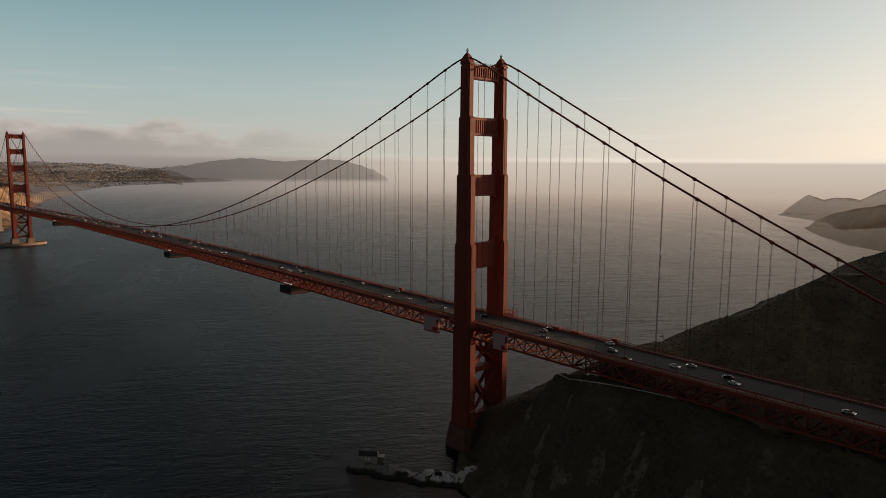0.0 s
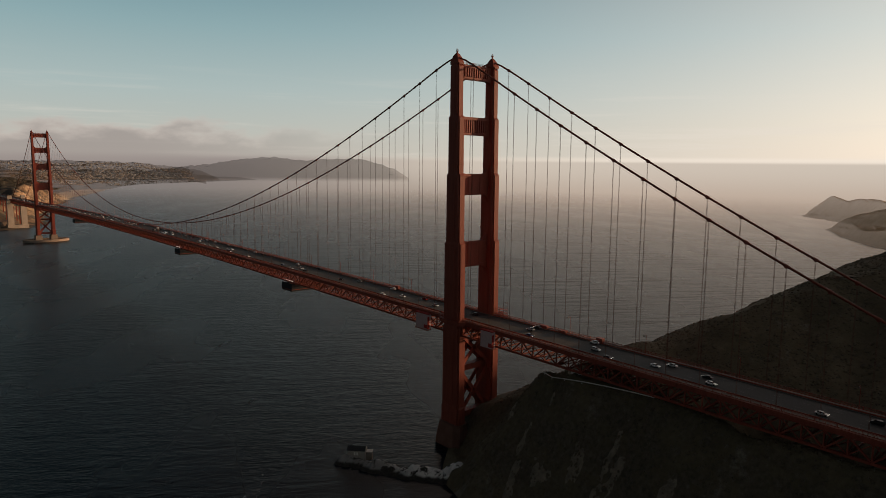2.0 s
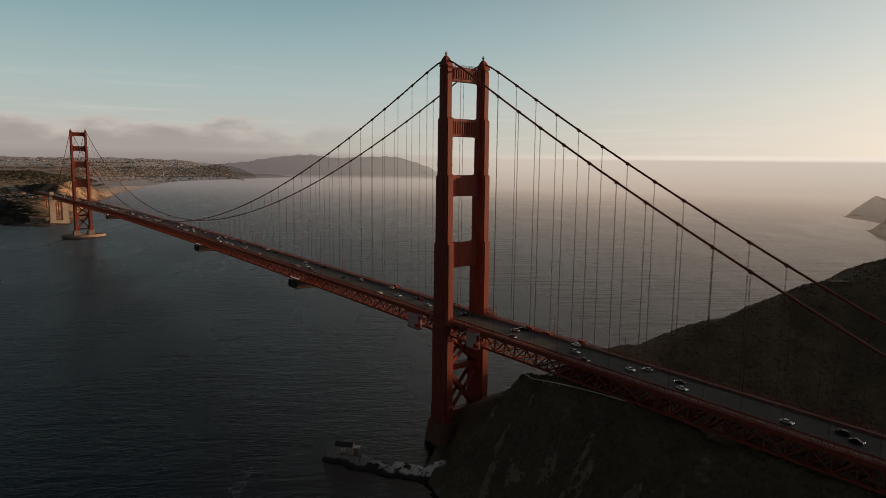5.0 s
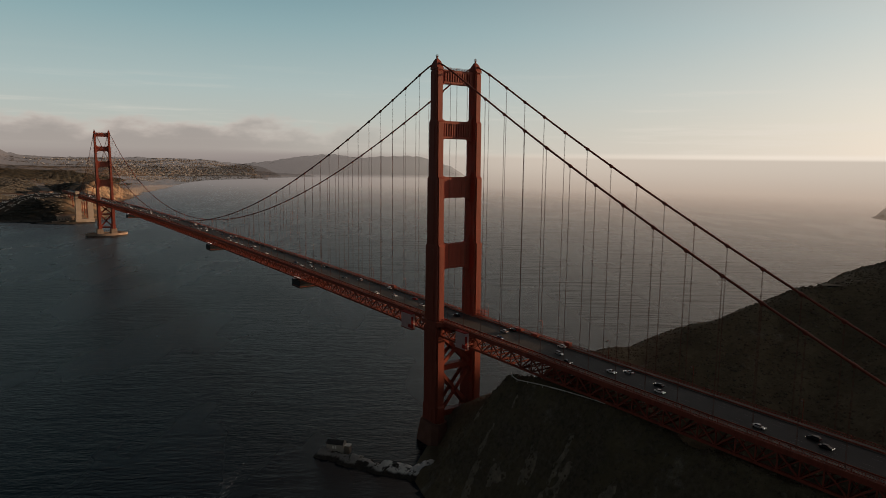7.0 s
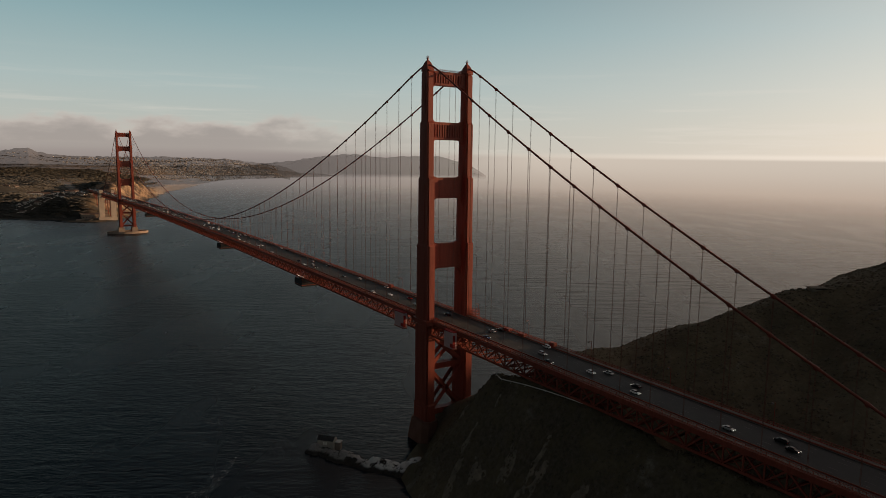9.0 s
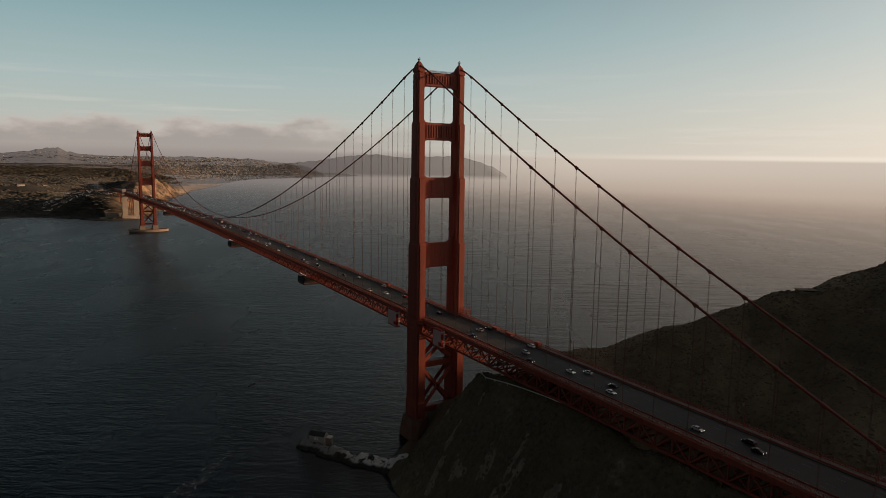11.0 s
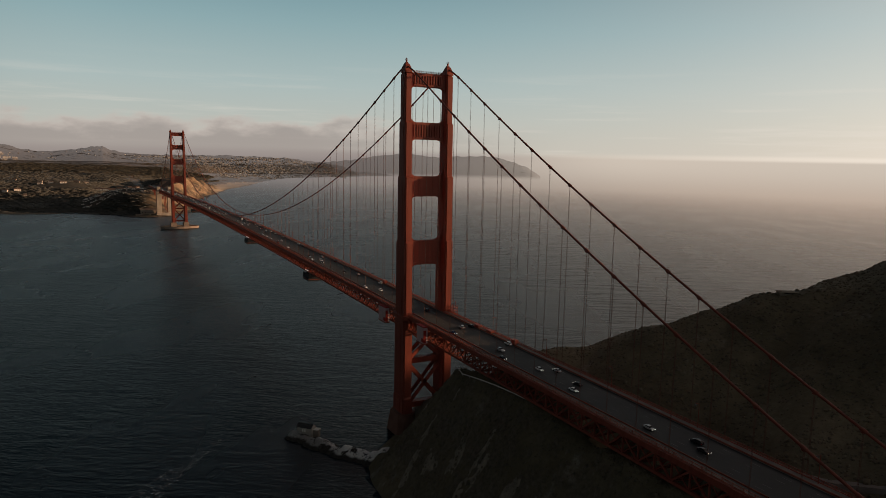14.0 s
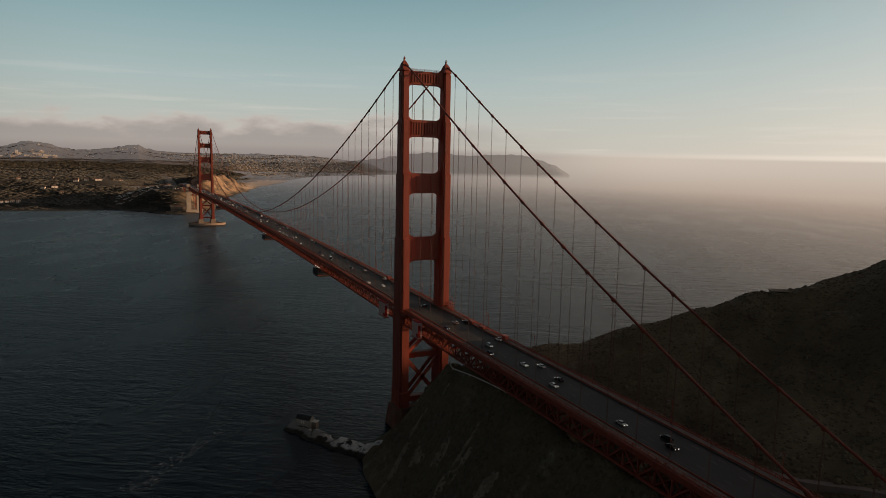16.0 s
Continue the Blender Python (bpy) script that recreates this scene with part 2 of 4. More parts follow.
def mix_in_haze(mat, near, far, most, west=None):
    """Haze put into far ground as transparency, more with distance and towards western fog."""
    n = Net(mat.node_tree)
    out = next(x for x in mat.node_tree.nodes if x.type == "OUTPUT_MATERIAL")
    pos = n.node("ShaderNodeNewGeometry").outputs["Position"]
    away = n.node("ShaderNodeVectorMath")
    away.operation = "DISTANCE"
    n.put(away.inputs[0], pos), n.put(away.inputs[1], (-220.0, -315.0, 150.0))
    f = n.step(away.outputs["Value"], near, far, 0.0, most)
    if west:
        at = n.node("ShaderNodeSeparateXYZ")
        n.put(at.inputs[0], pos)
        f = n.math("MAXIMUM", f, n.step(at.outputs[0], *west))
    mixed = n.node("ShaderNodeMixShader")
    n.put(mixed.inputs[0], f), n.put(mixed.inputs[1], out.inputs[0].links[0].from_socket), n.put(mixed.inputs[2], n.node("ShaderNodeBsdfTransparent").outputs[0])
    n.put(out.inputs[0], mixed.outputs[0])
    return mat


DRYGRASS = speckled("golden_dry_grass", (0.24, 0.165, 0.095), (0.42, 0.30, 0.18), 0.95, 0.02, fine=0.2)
# paler than the dry grass and part see-through: haze painted into the cape
CAPE = speckled("golden_grass_painted_haze", (0.40, 0.24, 0.11), (0.58, 0.37, 0.19), 0.95, 0.02, fine=0.2)
mix_in_haze(CAPE, 500.0, 2200.0, 0.42)
# haze on the shore and far woods is transparency that grows with distance
SOUTH = mix_in_haze(material("wooded_shore_and_bluffs", southland, 2.0), 2600.0, 4500.0, 0.58)
mix_in_haze(FARWOODS, 2300.0, 4750.0, 0.62)
SCRUB = material("dry_olive_scrub", hillside, 0.5)


def flat(name, col, rough=0.5, metal=0.0):
    return speckled(name, tuple(c * 0.88 for c in col), tuple(min(1, c * 1.08) for c in col), rough, 0.8, metal, 9.0, 0.02)


WHITE, SILVER, DARK, RED, BLUE = flat("white_car_paint", (0.8, 0.8, 0.8), 0.25), flat("silver_car_paint", (0.5, 0.51, 0.52), 0.25, 0.3), flat("black_car_paint", (0.02, 0.02, 0.023), 0.25), flat("red_car_paint", (0.3, 0.02, 0.015), 0.25), flat("blue_car_paint", (0.03, 0.06, 0.14), 0.25)
GLASS, RUBBER, CHROME = flat("dark_glass", (0.01, 0.012, 0.014), 0.06), flat("black_rubber", (0.015, 0.015, 0.015), 0.8), flat("grey_metal", (0.35, 0.35, 0.36), 0.35, 0.9)
LAMPGLASS = flat("frosted_lamp_glass", (0.14, 0.125, 0.11), 0.3)
SHEET = flat("grey_scaffold_sheet", (0.58, 0.42, 0.42), 0.7)
ROPE = speckled("weathered_rope_paint", (0.11, 0.05, 0.038), (0.18, 0.085, 0.062), 0.6, 0.4)
HEADLIGHT = bpy.data.materials.new("lit_headlight")
n_ = Net(nodes_of(HEADLIGHT))
e_ = n_.node("ShaderNodeEmission")
n_.put(e_.inputs[0], (1.0, 0.93, 0.8)), n_.put(e_.inputs[1], 1.3)
n_.put(n_.node("ShaderNodeOutputMaterial").inputs[0], e_.outputs[0])
NET = flat("dark_containment_net", (0.035, 0.040, 0.045), 0.9)
PLAINRED = flat("plain_red", (0.38, 0.03, 0.024), 0.6)
GUARD = flat("galvanised_guard_rail", (0.75, 0.72, 0.68), 0.6, 0.0)


# ---- mesh helpers ----
class Shape:
    """Collects vertices and faces of one mesh."""

    def __init__(self):
        self.v, self.f = [], []

    def add(self, verts, faces):
        k = len(self.v)
        self.v += [tuple(p) for p in verts]
        self.f += [tuple(k + i for i in f) for f in faces]
        return self

    def box(self, x0, x1, y0, y1, z0, z1):
        return self.add([(x, y, z) for z in (z0, z1) for y in (y0, y1) for x in (x0, x1)], [(0, 2, 3, 1), (4, 5, 7, 6), (0, 1, 5, 4), (2, 6, 7, 3), (0, 4, 6, 2), (1, 3, 7, 5)])

    def beam(self, p, q, w, h):
        p, q = Vector(p), Vector(q)
        a = (q - p).normalized()
        s = a.cross((0, 0, 1))
        s = s.normalized() if s.length > 1e-3 else Vector((1, 0, 0))
        u = s.cross(a)
        c = [(-w, -h), (w, -h), (w, h), (-w, h)]
        return self.add([o + s * x / 2 + u * y / 2 for o in (p, q) for x, y in c], [(3, 2, 1, 0), (4, 5, 6, 7), (0, 1, 5, 4), (1, 2, 6, 5), (2, 3, 7, 6), (3, 0, 4, 7)])

    def prism(self, poly, z0, z1, top=None):
        n, top = len(poly), top or poly
        return self.add([(x, y, z0) for x, y in poly] + [(x, y, z1) for x, y in top], [tuple(range(n - 1, -1, -1)), tuple(range(n, 2 * n))] + [(i, (i + 1) % n, n + (i + 1) % n, n + i) for i in range(n)])

    def slab(self, poly, y0, y1):
        """A polygon in x, z pushed along y."""
        n = len(poly)
        return self.add([(x, y0, z) for x, z in poly] + [(x, y1, z) for x, z in poly], [tuple(range(n)), tuple(range(2 * n - 1, n - 1, -1))] + [((i + 1) % n, i, n + i, n + (i + 1) % n) for i in range(n)])

    def tube(self, pts, r, n=8, ends=True):
        k = len(self.v)
        for i, p in enumerate(pts):
            a = (Vector(pts[min(i + 1, len(pts) - 1)]) - Vector(pts[max(i - 1, 0)])).normalized()
            s = a.cross((0, 0, 1)) if abs(a.z) < 0.99 else Vector((1, 0, 0))
            s.normalize()
            u = s.cross(a)
            for j in range(n):
                c = 2 * math.pi * j / n
                self.v.append(tuple(Vector(p) + (s * math.cos(c) + u * math.sin(c)) * r))
        for i in range(len(pts) - 1):
            for j in range(n):
                self.f.append((k + i * n + j, k + i * n + (j + 1) % n, k + (i + 1) * n + (j + 1) % n, k + (i + 1) * n + j))
        if ends:
            self.f += [tuple(k + j for j in range(n - 1, -1, -1)), tuple(k + (len(pts) - 1) * n + j for j in range(n))]
        return self

    def sweep(self, ys, zof, poly):
        """A closed outline in x, z carried along y on the deck's curve."""
        n, k = len(poly), len(self.v)
        for y in ys:
            self.v += [(x, y, z + zof(y)) for x, z in poly]
        for i in range(len(ys) - 1):
            self.f += [(k + i * n + j, k + (i + 1) * n + j, k + (i + 1) * n + (j + 1) % n, k + i * n + (j + 1) % n) for j in range(n)]
        self.f += [tuple(k + j for j in range(n)), tuple(k + (len(ys) - 1) * n + j for j in range(n - 1, -1, -1))]
        return self

    def mesh(self, name, mat, smooth=False):
        me = bpy.data.meshes.new(name)
        me.from_pydata(self.v, [], self.f)
        bm = bmesh.new()
        bm.from_mesh(me)
        bmesh.ops.recalc_face_normals(bm, faces=bm.faces)
        bm.to_mesh(me)
        bm.free()
        me.materials.append(mat)
        if smooth:
            me.polygons.foreach_set("use_smooth", [True] * len(me.polygons))
        return me


def thing(name, label, category, group="", kind="", at=None):
    ob = tagged(new(name), label, category, group, kind)
    ob.empty_display_size = 0.5
    if at is not None:
        ob.matrix_basis = at
    return ob


def part(name, shape, mat, parent, label="", smooth=False, m=None):
    me = shape if isinstance(shape, bpy.types.Mesh) else shape.mesh(name, mat, smooth)
    ob = new(name, me)
    ob.parent = parent
    if m is not None:
        ob.matrix_basis = m
    return tagged(ob, label)


def solid(name, shape, mat, label, category, group="", kind="", smooth=False):
    return tagged(new(name, shape.mesh(name, mat, smooth)), label, category, group, kind)


# ---- the lie of the land ----
def ridge(px, py, line, slope, round_=6.0):
    """Height of a ridge: a line of x, y, z whose flanks fall with the slope."""
    best = np.full(px.shape, -1e9)
    for (ax, ay, az), (bx, by, bz) in zip(line, line[1:]):
        dx, dy = bx - ax, by - ay
        s = np.clip(((px - ax) * dx + (py - ay) * dy) / (dx * dx + dy * dy), 0, 1)
        d = np.hypot(px - ax - s * dx, py - ay - s * dy)
        best = np.maximum(best, az + s * (bz - az) - slope * (np.sqrt(d * d + round_ * round_) - round_))
    return best


def smoothmax(a, b, k):
    h = np.clip(0.5 + (a - b) / (2 * k), 0, 1)
    return b + (a - b) * h + k * h * (1 - h)


def rough(px, py, size, seed, octaves=4):
    """Cheap value noise on arrays, about -1 to 1."""
    out, amp = np.zeros(px.shape), 1.0
    for o in range(octaves):
        x, y = px / size, py / size
        xi, yi = np.floor(x), np.floor(y)
        fx, fy = x - xi, y - yi
        fx, fy = fx * fx * (3 - 2 * fx), fy * fy * (3 - 2 * fy)
        g = lambda a, b: np.modf(np.sin(a * 127.1 + b * 311.7 + seed * 17.3 + o * 5.1) * 43758.5453)[0]
        v = (g(xi, yi) * (1 - fx) + g(xi + 1, yi) * fx) * (1 - fy) + (g(xi, yi + 1) * (1 - fx) + g(xi + 1, yi + 1) * fx) * fy
        out, amp, size = out + amp * v, amp * 0.5, size * 0.5
    return out


def grid(xs, ys, zs):
    """Faces of a sheet over xs, ys with the heights zs (rows along y)."""
    s, nx, ny = Shape(), len(xs), len(ys)
    gx, gy = np.meshgrid(xs, ys)
    s.v = np.stack([gx, gy, zs], -1).reshape(-1, 3).tolist()
    s.f = [(j * nx + i, j * nx + i + 1, (j + 1) * nx + i + 1, (j + 1) * nx + i) for j in range(ny - 1) for i in range(nx - 1) if max(zs[j, i], zs[j + 1, i], zs[j, i + 1], zs[j + 1, i + 1]) > 0.0]
    return s


def north_height(px, py):
    west = ridge(px, py, [(24, -70, 38), (33, -91, 71), (54, -107, 74), (75, -124, 89), (97, -139, 97.2), (119, -154, 106.8), (160, -193, 118), (200, -232, 157.5), (320, -360, 215), (420, -600, 240)], 0.62, 8)
    spur = ridge(px, py, [(10, -16, -6), (0, -36, 26), (-10, -67, 59), (-11, -110, 61), (-12, -220, 62), (-6, -360, 68), (10, -600, 90)], 1.4, 4)
    apron = ridge(px, py, [(-18, -6, 1.5), (-30, -20, 3.0), (-41, -34, 4.5), (-47, -58, 5.0), (-49, -100, 6.0), (-52, -220, 6.0)], 0.7, 3)
    z = smoothmax(smoothmax(west - np.clip(-px, 0, 60) * 0.9, spur, 4), apron, 3)
    gully = (rough(px, py, 46, 3) * 4.2 + rough(px, py, 13, 5, 4) * 1.4) * (1 - 0.6 * np.clip((px - 15) / 20, 0, 1))
    return z + gully * np.clip((z + 2) / 25, 0.0, 1) * np.clip(np.hypot(px, py + 25) / 60, 0.2, 1) - 0.5


def fold(x, y, z):
    """Draws what lies past 4.2 km closer along its line of sight, as a backdrop of the distance."""
    dx, dy = x + 220.0, y + 315.0
    r = np.hypot(dx, dy)
    k = np.where(r > 4200, (4200 + (r - 4200) * 0.22) / np.maximum(r, 1.0), 1.0)
    return dx * k - 220.0, dy * k - 315.0, 168.0 + (z - 168.0) * k


def folded(shape):
    v = np.array(shape.v)
    shape.v = np.stack(fold(v[:, 0], v[:, 1], v[:, 2]), -1).tolist()
    return shape


def solid_land(name, xs, ys, height, mat, label, far=False, facing=False):
    gx, gy = np.meshgrid(xs, ys)
    z = np.maximum(height(gx, gy), -1.0)
    s = grid(xs, ys, z)
    if facing:      # only the slopes that face the strait, so that the painted haze counts once
        zy, zx = np.gradient(z, ys, xs)
        tilt_ = (zx * (gx + 220) + zy * (gy + 315) + 168 - z).ravel() / np.hypot(gx + 220, gy + 315).ravel()
        s.f = [f for f in s.f if tilt_[list(f)].max() > 0.0]
    return solid(name, folded(s) if far else s, mat, label, "land", kind="structure", smooth=True)


solid_land("ground_north_shore", np.arange(-150, 620, 3.0), np.arange(-760, 12, 3.0), north_height, HILL, "steep dark hillside of dry scrub and rock")


def cape_height(px, py):
    rear = ridge(px, py, [(2270, 660, -20), (2235, 600, 38), (2203, 549, 72), (2130, 477, 61), (2080, 425, 73), (2010, 350, 76), (1980, 333, 68), (1900, 279, 92), (1820, 230, 109), (1600, 60, 140)], 1.2, 12)
    front = ridge(px, py, [(1810, 400, -8), (1720, 345, 34), (1560, 235, 66), (1400, 100, 92), (1300, -60, 120)], 1.2, 14)
    z = np.maximum(rear, front)
    return z + rough(px, py, 130, 8) * 4 * np.clip(z / 40, 0, 1)


# unseen ridge added in the west, to keep low sun off the lower tower
def west_height(px, py):
    z = ridge(px, py, [(620, -560, 200), (900, -380, 186), (1150, -330, 190), (1400, -330, 196), (1750, -420, 210)], 0.7, 30)
    return z + rough(px, py, 180, 9) * 14 * np.clip(z / 60, 0, 1)


solid_land("ground_unseen_west_ridge", np.arange(560, 2050, 16.0), np.arange(-800, -60, 16.0), west_height, DRYGRASS, "unseen dry grassy ridge added west of the bridge to block low sun")
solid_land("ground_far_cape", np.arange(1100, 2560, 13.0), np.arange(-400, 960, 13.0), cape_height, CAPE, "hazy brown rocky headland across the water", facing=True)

# the south shore: the coast from the bay round the point and along the beach
COAST = [(-3200, 2150), (-492, 1790), (-352, 1748), (-211, 1760), (-94, 1642), (-50, 1580), (4, 1600), (70, 1700), (120, 1950), (162, 2211), (225, 2480), (315, 2740), (440, 3170), (615, 3560), (830, 4150), (1050, 4640), (1250, 4980), (1500, 5160), (1900, 5420), (2700, 6050)]


def inland(px, py):
    """Metres inland of the coast, negative at sea."""
    d, inside = np.full(px.shape, 1e9), np.zeros(px.shape, bool)
    for (ax, ay), (bx, by) in zip(COAST, COAST[1:]):
        dx, dy = bx - ax, by - ay
        s = np.clip(((px - ax) * dx + (py - ay) * dy) / (dx * dx + dy * dy), 0, 1)
        d = np.minimum(d, np.hypot(px - ax - s * dx, py - ay - s * dy))
    ring = COAST + [(2700, 9500), (-3200, 9500)]
    for (ax, ay), (bx, by) in zip(ring, ring[1:] + ring[:1]):
        if ay != by:
            inside ^= ((ay > py) != (by > py)) & (px < (bx - ax) * (py - ay) / (by - ay) + ax)
    return np.where(inside, d, -d)


def south_height(px, py):
    d = inland(px, py) + rough(px, py, 90, 11) * 14
    ease = lambda a, b: np.clip((d - a) / (b - a), 0, 1) ** 2 * (3 - 2 * np.clip((d - a) / (b - a), 0, 1))
    cliffside = np.clip((px + 40) / 120, 0, 1) * np.clip((3300 - py) / 500, 0, 1)
    beach = 0.06 * np.clip(d, -60, 60) + 20 * ease(50, 190) + 28 * ease(190, 560)
    bay = 0.05 * np.clip(d, -60, 60) + 10 * ease(50, 130) + 46 * ease(140, 420)
    bluff = 0.1 * np.clip(d, -60, 20) + 62 * ease(4, 110) + rough(px, py, 55, 17) * 13 * ease(4, 50) * (1 - ease(110, 190))
    west_ = np.clip((px + 100) / 200, 0, 1)
    z = bay * (1 - west_) + west_ * (bluff * cliffside + beach * (1 - cliffside))
    z = np.where(d < 0, d * 0.6, z)
    hills = 12 * ease(350, 1100) * np.exp(-(((px + 250) / 900) ** 2)) * np.exp(-(((py - 2750) / 700) ** 2)) + 8 * ease(300, 1200)
    far = 30 * np.clip((py - 3900) / 1400, 0, 1) * ease(200, 700)
    z = np.where(d < 0, z, np.maximum(z, 62 * ease(10, 120) * np.exp(-(((px + 60) / 170) ** 2 + ((py - 1880) / 200) ** 2))))
    return z + hills + far + rough(px, py, 260, 12) * 8 * ease(60, 500) + rough(px, py, 60, 13, 3) * 3 * ease(5, 60)


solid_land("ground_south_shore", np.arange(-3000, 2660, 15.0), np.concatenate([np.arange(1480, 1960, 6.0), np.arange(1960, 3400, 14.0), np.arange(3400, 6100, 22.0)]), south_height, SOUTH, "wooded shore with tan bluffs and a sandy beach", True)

sea = Shape()
ring = [0, 60, 120, 200, 320, 500, 800, 1300, 2000, 3000, 4200, 7000]
sea.add([(0, 0, 0)] + [(r * math.cos(a * math.pi / 24), r * math.sin(a * math.pi / 24), 0) for r in ring[1:] for a in range(48)],
        [(0, 1 + a, 1 + (a + 1) % 48) for a in range(48)] + [(1 + (i - 1) * 48 + a, 1 + i * 48 + a, 1 + i * 48 + (a + 1) % 48, 1 + (i - 1) * 48 + (a + 1) % 48) for i in range(1, len(ring) - 1) for a in range(48)])
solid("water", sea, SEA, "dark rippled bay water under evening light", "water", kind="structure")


# ---- the bridge ----
SPAN, SIDE, PANEL, CX = 1280.2, 343.0, 15.24, 13.7
CTOP, CLOW = 225.75, 87.4


def deck_z(y):
    if y < 0:
        return 75.5 + 0.010 * y
    if y > SPAN:
        return 75.5 - 0.010 * (y - SPAN)
    u = y / SPAN
    return 75.5 + 4 * 4.8 * u * (1 - u)


def cable_z(y):
    return hang_z(y) - 2.2 * math.exp(-abs(y) / 7) - 2.2 * math.exp(-abs(y - SPAN) / 7)


def hang_z(y):
    if y < 0 or y > SPAN:
        d = -y if y < 0 else y - SPAN
        return CTOP - 0.5967 * d + 0.000332 * d * d
    u = y / SPAN
    return CTOP - 4 * (CTOP - CLOW) * u * (1 - u)


def cross(lx, ly, c):
    """A leg's outline with stepped corners."""
    a, b = lx / 2, ly / 2
    return [(-a + c, -b), (a - c, -b), (a - c, -b + c), (a, -b + c), (a, b - c), (a - c, b - c), (a - c, b), (-a + c, b), (-a + c, b - c), (-a, b - c), (-a, -b + c), (-a + c, -b + c)]


# the leg's storeys: foot, head, breadth, depth
STOREYS = [(13.4, 24.0, 6.6, 15.2), (24.0, 72.0, 6.0, 14.4), (72.0, 120.5, 5.3, 13.6), (120.5, 159.5, 5.0, 11.4), (159.5, 191.5, 4.7, 9.2), (191.5, 219.5, 4.3, 7.2)]
STRUTS = [(211.8, 219.8, 1.35, 2.15), (181.0, 191.2, 0.9, 2.35), (147.0, 159.2, 0.9, 2.5), (105.3, 120.2, 1.1, 2.65)]     # foot, head, half depth, leg's half breadth


def tower(y, near):
    t = thing("bridge_tower", "tall orange-red riveted steel suspension bridge tower on a concrete pier" if near else "far orange-red steel suspension bridge tower in an oval concrete fender", "tower", "bridge towers", at=pose(0, y, 0))
    for sx in (-1, 1):
        lo = None
        for z0, z1, lx, ly in STOREYS:
            c = 0.66 + 0.035 * (ly - 7.2)
            leg = Shape().prism(cross(lx, ly, c), z0, z1 - 1.2).prism(cross(lx, ly, c), z1 - 1.2, z1, cross(lx - 0.35, ly - 2.1, c * 0.85))
            if lo is None:
                lo = part("leg", leg, STEEL, t, m=pose(sx * CX, 0, 0))
            else:
                part("leg_storey", leg, STEEL, lo)
            for fx in (-1, 1):
                part("rib", Shape().box(*sorted((fx * lx / 2, fx * (lx / 2 + 0.22))), -ly * 0.2, ly * 0.2, z0 + 0.4, z1 - 3.0), STEEL, lo)
        for z in (164.5, 127.0):
            k = next(s for s in STOREYS if s[0] < z < s[1])
            part("moulding", Shape().prism(cross(k[2] + 0.3, k[3] + 0.4, 0.8), z, z + 0.9), STEEL, lo)
        cap = Shape().prism(cross(4.7, 7.5, 0.7), 219.4, 220.3)
        sq = lambda a_, b_: [(-a_, -b_), (a_, -b_), (a_, b_), (-a_, b_)]
        cap.prism(sq(2.2, 3.5), 220.3, 222.2, sq(1.9, 2.7)).prism(sq(1.9, 2.7), 222.2, 224.2, sq(1.2, 1.6)).prism(sq(1.2, 1.6), 224.2, 225.4, sq(0.6, 0.6))
        part("saddle_housing", cap, STEEL, t, m=pose(sx * CX, 0, 0))
        fin = Shape().tube([(0, 0, 225.2), (0, 0, 226.5)], 0.5, 10)
        fin.tube([(0, 0, 226.5), (0, 0, 226.7)], 0.85, 10)
        for a in range(4):
            fin.tube([(0.7 * math.cos(a * 1.57), 0.7 * math.sin(a * 1.57), 226.7), (0.7 * math.cos(a * 1.57), 0.7 * math.sin(a * 1.57), 227.7)], 0.08, 5)
        fin.tube([(0, 0, 226.7), (0, 0, 228.0)], 0.16, 6)
        part("beacon", fin, STEEL, t, "small aircraft beacon", m=pose(sx * CX, 0, 0))
    for i, (z0, z1, half, lh) in enumerate(STRUTS):
        xi, r = CX - lh - 0.25, (3.0, 3.7, 4.4, 5.4)[i]
        arc = lambda cx, cz, a0, a1: [(cx + r * math.cos(radians(a0 + (a1 - a0) * k / 6)), cz + r * math.sin(radians(a0 + (a1 - a0) * k / 6))) for k in range(7)]
        poly = arc(-xi + r, z0 - r, 180, 90) + arc(xi - r, z0 - r, 90, 0)
        if i == 0:
            poly += [(xi + 0.6, z0 - r), (xi + 0.6, z1), (-xi - 0.6, z1), (-xi - 0.6, z0 - r)]
        else:
            poly += [(xi + 0.6, z0 - r), (xi + 0.6, z1 + r)] + arc(xi - r, z1 + r, 0, -90) + arc(-xi + r, z1 + r, -90, -180) + [(-xi - 0.6, z1 + r), (-xi - 0.6, z0 - r)]
        s = part("strut", Shape().slab(poly, -half, half), STEEL, t)
        inner = xi - 1.6
        for fy in (-1, 1):
            yy = sorted((fy * half, fy * (half + 0.35)))
            for za, zb in ((z1 - 1.5, z1 - 0.3), (z0 + 0.4, z0 + 1.5)):
                part("strut_border", Shape().box(-inner, inner, *yy, za, zb), STEEL, s)
        n = (11, 11, 2, 2)[i]
        for fy in (-1, 1):
            for k in range(n):
                x = -inner + 2 * inner * (k + 0.5) / n
                wd = 0.36 if i < 2 else 0.3
                yy = sorted((fy * half, fy * (half + (0.7 if i < 2 else 0.25))))
                part("flute", Shape().box(x - wd, x + wd, *yy, z0 + 1.5, z1 - 1.5), STEEL, s)
        if i == 0:
            rail = Shape()
            for fy in (-half, half):
                for k in range(21):
                    x = -xi + 2 * xi * k / 20
                    rail.box(x - 0.06, x + 0.06, fy - 0.06, fy + 0.06, z1, z1 + 1.2)
                rail.box(-xi, xi, fy - 0.05, fy + 0.05, z1 + 1.12, z1 + 1.24), rail.box(-xi, xi, fy - 0.05, fy + 0.05, z1 + 0.55, z1 + 0.63)
